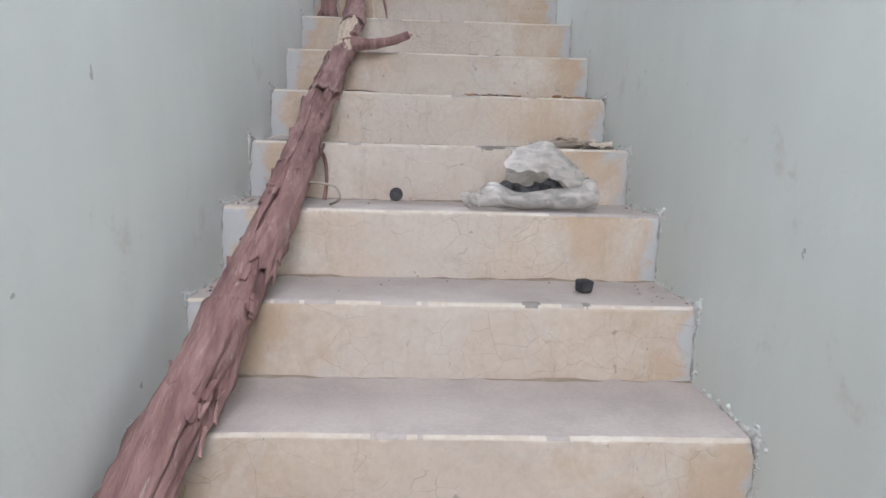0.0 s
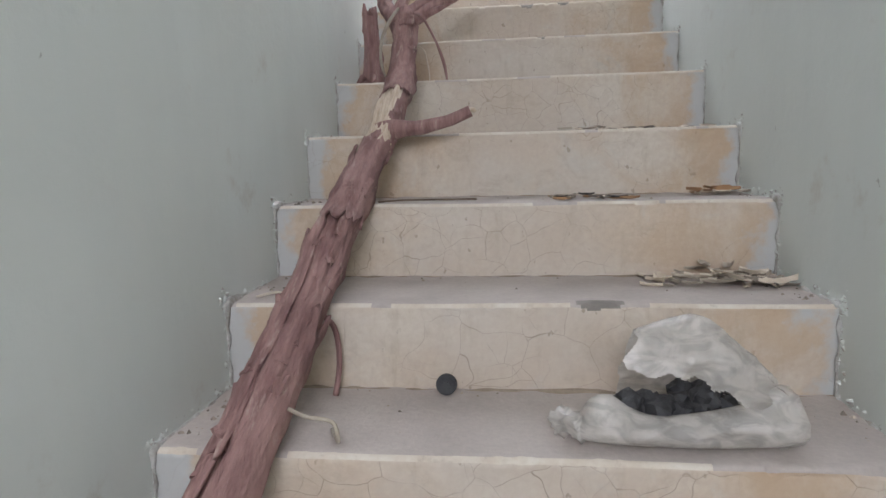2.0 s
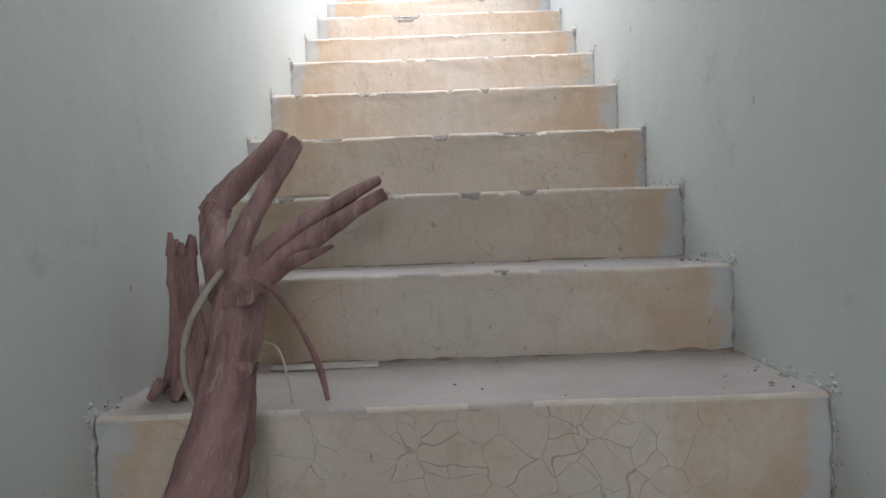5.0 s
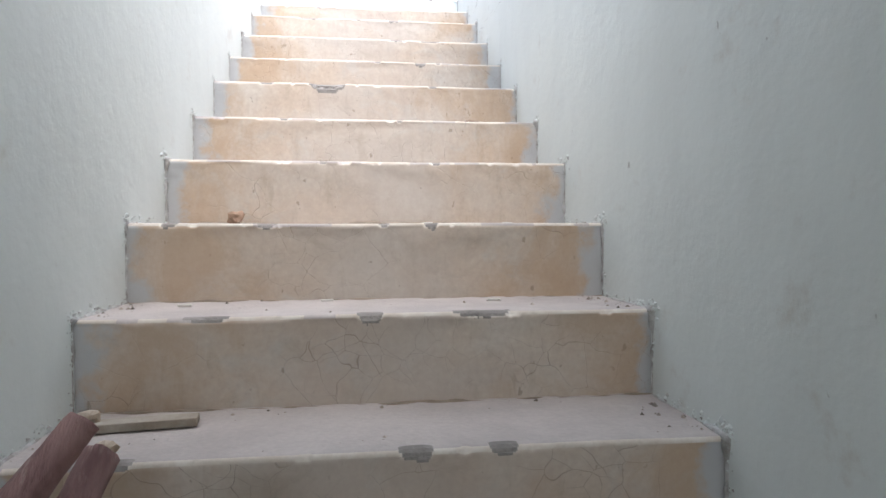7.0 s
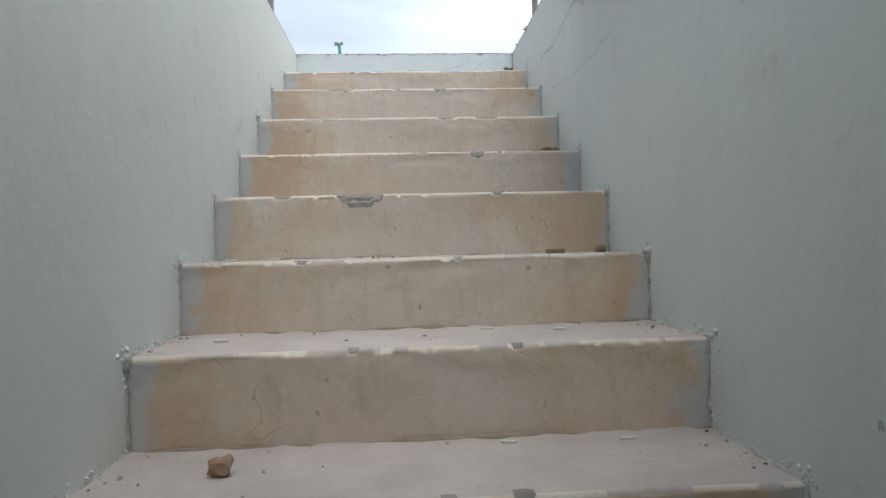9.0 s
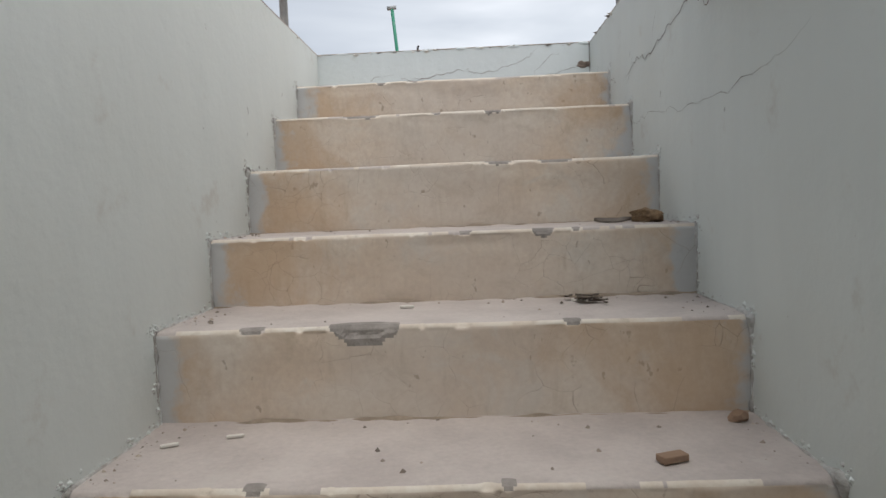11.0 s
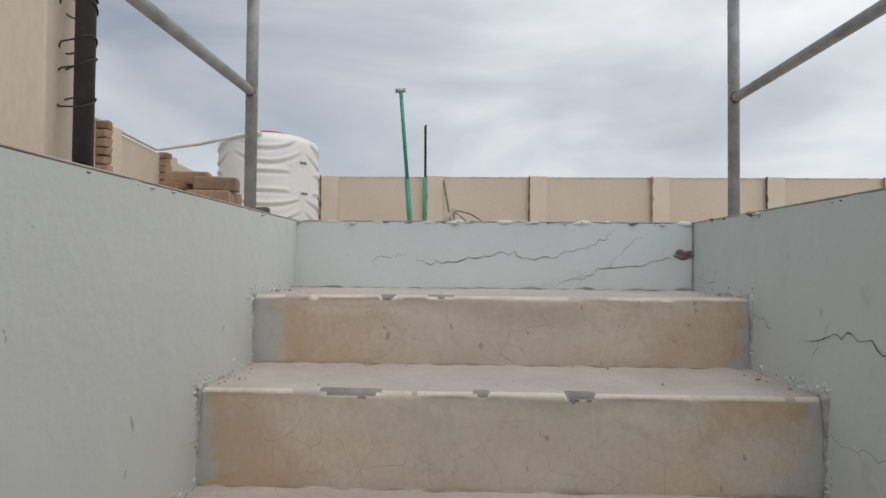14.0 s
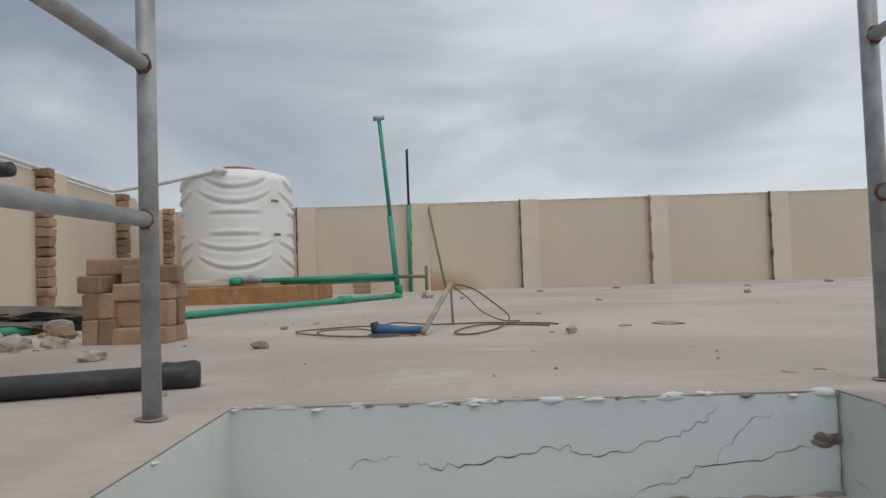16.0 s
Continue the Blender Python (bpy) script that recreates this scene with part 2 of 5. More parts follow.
LEAF = plain("dead_leaf", (0.38, 0.22, 0.115), (0.28, 0.155, 0.08), 14, 0.85, spread=0.3)
GRIT = plain("grit", (0.36, 0.31, 0.26), (0.22, 0.18, 0.15), 20, 0.95, grain=80, spread=0.5)
GRIT_DUST = plain("brown_dust", (0.34, 0.275, 0.21), (0.25, 0.20, 0.15), 20, 0.98, grain=120, bump_s=0.6)
CHALK = plain("white_chip", (0.68, 0.66, 0.61), (0.60, 0.56, 0.50), 20, 0.9)
BLUE = plain("blue_tool_plastic", (0.02, 0.085, 0.19), (0.03, 0.11, 0.21), 12, 0.5)
CABLE = plain("brown_cable", (0.11, 0.075, 0.05), (0.17, 0.125, 0.085), 10, 0.7)
STONE = plain("concrete_lump", (0.40, 0.34, 0.285), (0.30, 0.255, 0.215), 9, 0.95, bump_s=0.6, spread=0.3)
CORE = plain("floor_screed", (0.42, 0.38, 0.34), (0.36, 0.33, 0.30), 3, 0.9)


def plastic_bag_material():
    m, nt, b = start_material("thin_white_plastic", 0.14)
    v = coords(nt)
    col = mix(nt, ramp(nt, noise_(nt, 14, 5, 0.6, v), 0.35, 0.65), (0.74, 0.71, 0.67), (0.60, 0.565, 0.52))
    nt.links.new(col, b.inputs["Base Color"])
    bump(nt, b, noise_(nt, 34, 3, 0.5, coords(nt, (1, 1, 2.2)), 1.2), 0.45, 0.008)
    out = nt.nodes["Material Output"]
    tr, trn, m1, m2 = (nt.nodes.new(x) for x in ("ShaderNodeBsdfTransparent", "ShaderNodeBsdfTranslucent", "ShaderNodeMixShader", "ShaderNodeMixShader"))
    trn.inputs["Color"].default_value = (0.7, 0.67, 0.62, 1)
    m1.inputs[0].default_value = 0.3
    nt.links.new(ramp(nt, noise_(nt, 16, 3, 0.5, coords(nt, (1, 1, 1.8), (3, 0, 0)), 1.5), 0.36, 0.66, 0.12, 0.42), m2.inputs[0])
    nt.links.new(b.outputs[0], m1.inputs[1])
    nt.links.new(trn.outputs[0], m1.inputs[2])
    nt.links.new(m1.outputs[0], m2.inputs[1])
    nt.links.new(tr.outputs[0], m2.inputs[2])
    nt.links.new(m2.outputs[0], out.inputs["Surface"])
    return m


BAG = plastic_bag_material()


def stained_render():
    """The beige render with a rust stain low on the wall behind the pipes."""
    m = PLASTER.copy()
    m.name = "stained_beige_render"
    nt = m.node_tree
    b = nt.nodes["Principled BSDF"]
    old = b.inputs["Base Color"].links[0].from_socket
    far = nt.nodes.new("ShaderNodeVectorMath")
    far.operation = "LENGTH"
    nt.links.new(coords(nt, (1.0, 0.0, 2.1), (0.32, 0.0, -8.6)), far.inputs[0])
    edge = math_(nt, "ADD", far.outputs["Value"], math_(nt, "MULTIPLY", noise_(nt, 3.0, 5, 0.6), 0.5))
    col = mix(nt, ramp(nt, edge, 0.35, 1.05, 0.75, 0.0), old, (0.40, 0.20, 0.075))
    nt.links.new(col, b.inputs["Base Color"])
    return m


STAINED_RENDER = stained_render()


# ---- mesh helpers ----
def mesh_of(name, verts, faces, mats, index=None, smooth=True):
    me = bpy.data.meshes.new(name)
    me.from_pydata([tuple(v) for v in verts], [], faces)
    for m in mats if isinstance(mats, (list, tuple)) else [mats]:
        me.materials.append(m)
    if index is not None:
        me.polygons.foreach_set("material_index", index)
    me.polygons.foreach_set("use_smooth", [smooth] * len(me.polygons))
    me.update()
    return me


def part(name, bm, material, parent=None, label="", smooth=False):
    """Links a bmesh, or a ready mesh, as one mesh object under a thing or a part."""
    if isinstance(bm, bpy.types.Mesh):
        me = bm
    else:
        me = bpy.data.meshes.new(name)
        bm.to_mesh(me)
        bm.free()
        me.materials.append(material)
        me.polygons.foreach_set("use_smooth", [smooth] * len(me.polygons))
    ob = new(name, me)
    ob.parent = parent
    return tagged(ob, label)


def thing(name, label, category, at=(0, 0, 0), group="", kind=""):
    ob = new(name)
    ob.empty_display_size = 0.05
    ob.location = at
    return tagged(ob, label, category, group, kind)


def box(lo, hi, bevel=0.0, bm=None):
    bm = bm or bmesh.new()
    vs = [bm.verts.new((x, y, z)) for x in (lo[0], hi[0]) for y in (lo[1], hi[1]) for z in (lo[2], hi[2])]
    made = [bm.faces.new([vs[i] for i in f]) for f in ((0, 1, 3, 2), (4, 6, 7, 5), (0, 4, 5, 1), (2, 3, 7, 6), (0, 2, 6, 4), (1, 5, 7, 3))]
    if bevel:
        bmesh.ops.bevel(bm, geom=list({ed for f in made for ed in f.edges}), offset=bevel, segments=2, affect="EDGES", profile=0.5)
    return bm


def spline(points, n):
    """Catmull-Rom through points of any dimension."""
    p = np.array([points[0], *points, points[-1]], float)
    out = []
    for i in range(1, len(p) - 2):
        for s in range(n):
            u = s / n
            a, b, c, d = p[i - 1:i + 3]
            out.append(0.5 * (2 * b + (c - a) * u + (2 * a - 5 * b + 4 * c - d) * u * u + (3 * b - a - 3 * c + d) * u ** 3))
    out.append(p[-2])
    return np.array(out)


def tube(points, radius, sides=12, smooth_n=0, rough=0.0, seed=0.0, flute=0.0):
    """Verts and faces of a tube along points; radius a number or one for each point; rough: uneven skin."""
    pts = np.array(points, float)
    rad = np.full(len(pts), radius) if np.isscalar(radius) else np.array(radius, float)
    if smooth_n:
        both = spline(np.column_stack([pts, rad]), smooth_n)
        pts, rad = both[:, :3], both[:, 3]
    verts, faces = [], []
    up = Vector((0.13, 0.21, 0.97))
    for i, p in enumerate(pts):
        d = Vector(pts[min(i + 1, len(pts) - 1)] - pts[max(i - 1, 0)]).normalized()
        u = d.cross(up)
        if u.length < 0.2:
            u = d.cross(Vector((1, 0, 0)))
        u.normalize()
        w = d.cross(u)
        for k in range(sides):
            a = 2 * math.pi * k / sides
            q = u * math.cos(a) + w * math.sin(a)
            r = rad[i]
            if rough:
                s = Vector(p) * (6.0) + q * 1.3 + Vector((seed, seed * 2, 0))
                r *= 1 + rough * noise.noise(s) + 0.5 * rough * noise.noise(s * 3.1)
                if flute:
                    r *= 1 + flute * (noise.noise(q * 4.5 + Vector((seed, 0, i * 0.03))) - 0.1)
            verts.append(Vector(p) + q * r)
    n = len(pts)
    for i in range(n - 1):
        for k in range(sides):
            k2 = (k + 1) % sides
            faces.append((i * sides + k, i * sides + k2, (i + 1) * sides + k2, (i + 1) * sides + k))
    faces.append(tuple(reversed(range(sides))))
    faces.append(tuple(range((n - 1) * sides, n * sides)))
    return verts, faces


def tube_part(name, points, radius, material, parent=None, label="", sides=12, smooth_n=0, rough=0.0, seed=0.0, flute=0.0):
    v, f = tube(points, radius, sides, smooth_n, rough, seed, flute)
    return part(name, mesh_of(name, v, f, material), material, parent, label)


def lump(size, seed, sub=2, jag=0.35):
    """A bmesh of a broken lump, its base at z = 0."""
    bm = bmesh.new()
    bmesh.ops.create_icosphere(bm, subdivisions=sub, radius=1.0)
    for v in bm.verts:
        k = 1 + jag * noise.noise(v.co * 1.3 + Vector((seed, seed * 1.7, 0))) + 0.4 * jag * noise.noise(v.co * 3.5 + Vector((seed, 0, 3)))
        v.co = Vector((v.co.x * size[0], v.co.y * size[1], v.co.z * size[2])) * k
    low = min(v.co.z for v in bm.verts) * 0.7
    for v in bm.verts:
        v.co.z = max(v.co.z, low) - low
    return bm


def placed(ob, x, y, z, rz=0, rx=0, ry=0):
    ob.matrix_basis = pose(x, y, z, rx, ry, rz)
    return ob


# ---- the stairs ----
HALF = 0.597
NOSES = [(-0.56, 0.19), (-0.262, 0.378), (0.037, 0.567), (0.336, 0.755), (0.636, 0.943), (0.911, 1.133), (1.205, 1.313), (1.5, 1.495), (1.772, 1.676),
         (2.105, 1.868), (2.445, 2.057), (2.713, 2.242), (3.0, 2.432), (3.288, 2.627), (3.603, 2.82), (3.913, 3.002), (4.222, 3.197), (4.515, 3.37),
         (4.81, 3.558), (5.096, 3.749), (5.404, 3.918)]
END_Y, ROOF_Z = 5.782, 4.125
ADDED_SOFFIT_Y = 2.6


def tread_z(y):
    return max([0.0] + [z for ny, z in NOSES if ny <= y])


def roof_z(y):
    return ROOF_Z - 0.005 * max(0.0, y - END_Y)


# chips knocked out of the nosings: step (0 is the lowest), x, half width, depth
CHIPS = [(16, -0.165, 0.075, 0.040), (16, -0.40, 0.03, 0.012), (16, 0.25, 0.018, 0.014), (13, -0.50, 0.022, 0.014), (13, -0.27, 0.028, 0.015), (13, 0.14, 0.022, 0.016),
         (13, 0.02, 0.016, 0.010), (12, -0.02, 0.03, 0.024), (12, 0.22, 0.07, 0.014), (12, -0.35, 0.05, 0.012), (17, 0.23, 0.028, 0.022), (17, 0.31, 0.012, 0.011),
         (17, 0.04, 0.02, 0.011), (18, 0.14, 0.045, 0.014), (18, 0.3, 0.06, 0.012), (19, 0.14, 0.03, 0.018), (19, -0.05, 0.02, 0.01), (19, -0.3, 0.07, 0.013),
         (20, -0.27, 0.022, 0.014), (20, -0.14, 0.04, 0.009), (11, 0.05, 0.03, 0.018), (11, 0.2, 0.028, 0.015), (11, -0.42, 0.03, 0.012), (10, 0.1, 0.02, 0.01),
         (14, -0.15, 0.014, 0.012), (14, 0.19, 0.014, 0.012), (15, -0.3, 0.02, 0.012), (15, 0.1, 0.014, 0.01), (4, 0.2, 0.024, 0.012), (4, 0.33, 0.01, 0.01), (6, 0.16, 0.05, 0.014)]


def build_step(k, parent):
    y0, z0 = NOSES[k]
    below = NOSES[k - 1][1] if k else 0.0
    back = NOSES[k + 1][0] if k + 1 < len(NOSES) else END_Y
    cols = 420
    chips = [(x, w, d) for s, x, w, d in CHIPS if s == k]
    verts, faces, index = [], [], []
    rows_z = [0.0, 0.15, 0.35, 0.55, 0.68, 0.74, 0.79, 0.83, 0.865, 0.895, 0.92, 0.945]
    n_rows = len(rows_z) + 7
    for i in range(cols + 1):
        x = -HALF - 0.01 + (2 * HALF + 0.02) * i / cols
        q = Vector((x * 5, k * 7.3, 0))
        wav = 0.0022 * noise.noise(q) + 0.0011 * noise.noise(q * 4)
        ragged = max(0.0, noise.noise(Vector((x * 19, k * 3.1, 5))) + 0.4 * noise.noise(Vector((x * 70, k * 3.1, 8))) - 0.34) * 0.02
        chip = 0.0
        for cx, w, d in chips:
            u = abs(x - cx + 0.15 * w * noise.noise(Vector((x * 60, k, 4)))) / w
            if u < 1:
                chip = max(chip, d * (1 - u ** 3) * (0.95 + 0.5 * noise.noise(Vector((x * 38, k, 1)))))
        cut = ragged + chip * 0.5
        dip = 0.003 * noise.noise(Vector((x * 3, k * 2.2, 9)))
        top = z0 + dip
        h = top - below
        prof = []
        for r in rows_z:
            relief = 0.004 * noise.noise(Vector((x * 6, r * 3, k * 2))) + 0.0015 * noise.noise(Vector((x * 25, r * 9, k)))
            drop = (1 - r) * h
            inward = max(0.0, cut * 0.55 - max(0.0, drop - cut) * 2.0) if cut > 0.002 else 0.0
            prof.append((y0 + wav + relief + 0.004 * (1 - r) + inward, below + r * h))
        c = cut * 0.9
        prof += [(y0 + wav + 0.0005 + c * 0.6, top - 0.0075 - c * 0.55), (y0 + wav + 0.003 + c * 0.8, top - 0.0028 - c * 0.35), (y0 + wav + 0.009 + c, top - 0.0004 - c * 0.08),
                 (y0 + wav + 0.022 + c * 1.1, top), (y0 + 0.09, z0 + 0.002 * noise.noise(Vector((x * 7, 1, k)))),
                 (y0 + 0.2, z0 + 0.002 * noise.noise(Vector((x * 7, 2, k)))), (back + 0.015, z0 + 0.004 + 0.004 * noise.noise(Vector((x * 18, 3, k))))]
        verts += [(x, a, b) for a, b in prof]
        if i < cols:
            for r in range(n_rows - 1):
                a = i * n_rows + r
                faces.append((a, a + n_rows, a + n_rows + 1, a + 1))
                drop = top - prof[r][1]
                broken = chip > 0.004 and drop < chip * 1.15 and r < len(rows_z) + 3
                lip = len(rows_z) <= r <= len(rows_z) + 1
                white = lip and noise.noise(Vector((x * 7, k * 1.9, 2))) + 0.3 * noise.noise(Vector((x * 31, k, 2))) > -0.22
                index.append(3 if broken else 2 if white else 0 if r < len(rows_z) else 1)
    me = mesh_of("step", verts, faces, [RISER, TREAD, NOSE, MORTAR], index)
    me.polygons.foreach_set("use_smooth", [i != 3 for i in index])
    return part("step", me, None, parent)


staircase = thing("staircase", "straight flight of worn cream-painted concrete steps between walls", "stairs", kind="structure")
for k in range(len(NOSES)):
    build_step(k, staircase)
# body under the steps
tagged(part("landing_floor", box((-HALF - 0.25, -2.0, -0.2), (HALF + 0.25, -0.55, 0.0)), CORE), "grey screed floor at the foot of the stairs", "floor", kind="structure").name = "floor"


# side walls up to the roof
for side, name in ((-1, "wall_west"), (1, "wall_east")):
    xs = sorted((side * HALF, side * (HALF + 0.22)))
    part_ob = part(name, box((xs[0], -2.0, -0.2), (xs[1], END_Y + 0.2, ROOF_Z - 0.0045)), PAINT)
    tagged(part_ob, "pale blue painted plaster wall with scuffs and hairline cracks", "wall", kind="structure")
wall_end = part("wall_north", box((-HALF, END_Y, 3.7), (HALF, END_Y + 0.2, ROOF_Z - 0.0055)), PAINT_WHITE)
tagged(wall_end, "pale blue painted upstand, cracked and chipped along its top", "wall", kind="structure")
# foot of the stairs: unseen back wall, its high window opening added for the lamp
for lo, hi in (((-HALF, -2.0, -0.2), (HALF, -1.8, 2.08)), ((-HALF, -2.0, 2.08), (-0.52, -1.8, 3.42)), ((0.52, -2.0, 2.08), (HALF, -1.8, 3.42)), ((-HALF, -2.0, 3.42), (HALF, -1.8, 3.95))):
    tagged(part("wall_south", box(lo, hi), PAINT), "unseen pale painted wall round an added window opening", "wall", kind="structure")
# unseen soffit added to block the sky; its edge sets the lower flight's shade
tagged(part("ceiling", box((-HALF - 0.22, -2.0, 3.95), (HALF + 0.22, ADDED_SOFFIT_Y, 4.1)), PAINT), "unseen soffit added to shade the lower flight", "ceiling", kind="structure")


def crumb_strip(side, parent):
    """Uneven plaster along the line where the steps meet a wall."""
    for k, (y0, z0) in enumerate(NOSES):
        if k < 2:
            continue
        below = NOSES[k - 1][1]
        back = NOSES[k + 1][0] if k + 1 < len(NOSES) else END_Y
        pts = [(y0 - 0.004, below + (z0 - below) * i / 14) for i in range(15)] + [(y0 + (back - y0) * i / 16, z0 - 0.001) for i in range(17)]
        path, rad = [], []
        for i, (y, z) in enumerate(pts):
            j = noise.noise(Vector((y * 31, z * 31, side * 3)))
            path.append((side * (HALF + 0.001 + 0.002 * j), y + 0.003 * j, z))
            near_nose = math.exp(-((i - 14.5) / 3.0) ** 2)
            rad.append(0.0015 + 0.009 * max(0.0, j + 0.3) + 0.009 * near_nose * (0.5 + 0.5 * math.sin(k * 4.7 + side)))
        v, f = tube(path, rad, 7, 2, 0.5, k * 3.0)
        part("plaster_edge", mesh_of("plaster_edge", v, f, CRUMBLE), None, parent)


crumb_strip(-1, bpy.data.objects["wall_west"])
crumb_strip(1, bpy.data.objects["wall_east"])


for k in range(3, len(NOSES)):
    # dust gathered at the foot of each riser
    y0, below = NOSES[k][0], NOSES[k - 1][1]
    pts = [(-HALF + 2 * HALF * i / 120, y0 - 0.001, below + 0.002) for i in range(121)]
    rad = [0.0015 + 0.011 * max(0.0, noise.noise(Vector((p[0] * 5, k * 4.1, 0))) * 0.7 + 0.5 * noise.noise(Vector((p[0] * 21, k * 4.1, 3))) + 0.15) for p in pts]
    v, f = tube(pts, rad, 6, 0, 0.3, k)
    part("dust_line", mesh_of("dust_line", v, f, GRIT_DUST), None, staircase)
rng = random.Random(31)
for side in (-1, 1):
    verts, faces = [], []
    for k, (y0, z0) in enumerate(NOSES):
        if k < 3:
            continue
        below = NOSES[k - 1][1]
        back = NOSES[k + 1][0] if k + 1 < len(NOSES) else END_Y
        for i in range(120):
            if rng.random() < 0.45:
                y, z = y0 - abs(rng.gauss(0, 0.011)), rng.uniform(below, z0 + 0.02)
            else:
                y, z = rng.uniform(y0 - 0.02, back), z0 + abs(rng.gauss(0, 0.009))
            if rng.random() < 0.25:
                y, z = y0 + rng.gauss(-0.004, 0.011), z0 + rng.gauss(0.004, 0.010)
            s = 0.0015 + 0.0075 * rng.random() ** 2
            o, a = len(verts), rng.uniform(0, 6.28)
            for j in range(6):
                verts.append((side * (HALF + 0.0005), y + s * math.cos(a + j * 1.047) * rng.uniform(0.6, 1.3), z + s * math.sin(a + j * 1.047) * rng.uniform(0.6, 1.3)))
            verts.append((side * (HALF - s * rng.uniform(0.25, 0.7)), y + s * 0.2, z + s * 0.2))
            faces += [(o + j, o + (j + 1) % 6, o + 6) for j in range(6)]
    lumps = new("crumbled_plaster", mesh_of("crumbled_plaster", verts, faces, [CRUMBLE, PAINT], [int(rng.random() < 0.78) for f_ in faces], smooth=False))
    tagged(lumps, "lumps of crumbling plaster along the stair edge", "plaster", kind="stuff")


# ---- the roof ----
def roof_sheet():
    """The roof screed, one uneven sheet with the stairwell left open."""
    xs = sorted({*np.round(np.arange(-5.5, 15.01, 0.25), 3), -HALF, HALF})
    ys = sorted({*np.round(np.arange(-3.0, 15.01, 0.25), 3), ADDED_SOFFIT_Y, END_Y})
    verts = [(x, y, roof_z(y) + (0.012 * noise.noise(Vector((x * 0.8, y * 0.8, 3))) * min(1, max(0, (y - 6.0))))) for x in xs for y in ys]
    faces = []
    n = len(ys)
    for i in range(len(xs) - 1):
        for j in range(n - 1):
            cx, cy = (xs[i] + xs[i + 1]) / 2, (ys[j] + ys[j + 1]) / 2
            if abs(cx) < HALF and ADDED_SOFFIT_Y < cy < END_Y:
                continue
            a = i * n + j
            faces.append((a, a + n, a + n + 1, a + 1))
    me = mesh_of("ground", verts, faces, ROOF)
    ob = new("ground", me)
    solid = ob.modifiers.new("thickness", "SOLIDIFY")
    solid.thickness, solid.offset = 0.003, -1
    return tagged(ob, "dusty beige cement roof screed with faint stains", "roof floor", kind="structure")


roof_sheet()


def ragged_edge(a, b, r, material, parent, seed, name="plaster_edge"):
    a, b = Vector(a), Vector(b)
    n = max(8, int((b - a).length / 0.012))
    pts = [a + (b - a) * (i / n) + Vector((0, 0.004, 0.003)) * noise.noise(Vector((i * 0.35, seed, 0))) for i in range(n + 1)]
    rad = [r * (0.22 + 1.5 * max(0, noise.noise(Vector((i * 0.16, seed, 4))) - 0.02)) for i in range(n + 1)]
    v, f = tube(pts, rad, 6, 0, 0.4, seed)
    return part(name, mesh_of(name, v, f, material), None, parent)


ragged_edge((-HALF, END_Y + 0.004, ROOF_Z - 0.004), (HALF, END_Y + 0.004, ROOF_Z - 0.006), 0.012, PAINT_WHITE, wall_end, 2.0)
for sx, nm in ((-1, "wall_west"), (1, "wall_east")):
    ragged_edge((sx * (HALF + 0.003), 1.5, ROOF_Z - 0.005), (sx * (HALF + 0.003), END_Y, ROOF_Z - 0.006), 0.0045, PAINT_WHITE, bpy.data.objects[nm], 5.0 + sx)
ragged_edge((-HALF, END_Y - 0.004, 3.921), (HALF, END_Y - 0.004, 3.921), 0.010, MORTAR, wall_end, 9.0)
ragged_edge((HALF - 0.004, END_Y - 0.003, 3.93), (HALF - 0.004, END_Y - 0.003, ROOF_Z), 0.004, MORTAR, wall_end, 12.0)


rng = random.Random(17)
verts, faces, slots = [], [], []
for i in range(150):
    # flakes of paint and mortar broken from the top edges
    if i < 95:
        x, y = rng.uniform(-HALF, HALF) if i < 45 else rng.gauss(0.1, 0.22), END_Y + rng.uniform(-0.004, 0.018)
    else:
        x, y = rng.choice((-1, 1)) * (HALF + rng.uniform(-0.002, 0.02)), rng.uniform(4.4, END_Y)
    x = max(-0.62, min(0.62, x))
    z, s = ROOF_Z - rng.uniform(0, 0.010), 0.003 + 0.008 * rng.random() ** 2
    o, a = len(verts), rng.uniform(0, 6.28)
    verts += [(x + 1.8 * s * math.cos(a + j * 1.26) * rng.uniform(0.6, 1.2), y + s * math.sin(a + j * 1.26) * rng.uniform(0.6, 1.2), z) for j in range(5)] + [(x, y, z + min(0.004, s * 0.4)), (x, y, z - s * 0.9)]
    faces += [(o + j, o + (j + 1) % 5, o + 5) for j in range(5)] + [(o + (j + 1) % 5, o + j, o + 6) for j in range(5)]
    slots += [int(rng.random() < 0.35)] * 10
tagged(new("edge_flake", mesh_of("edge_flake", verts, faces, [CHALK, MORTAR], slots, smooth=False)), "flaked paint and mortar along the stairwell edge", "flakes", kind="stuff")


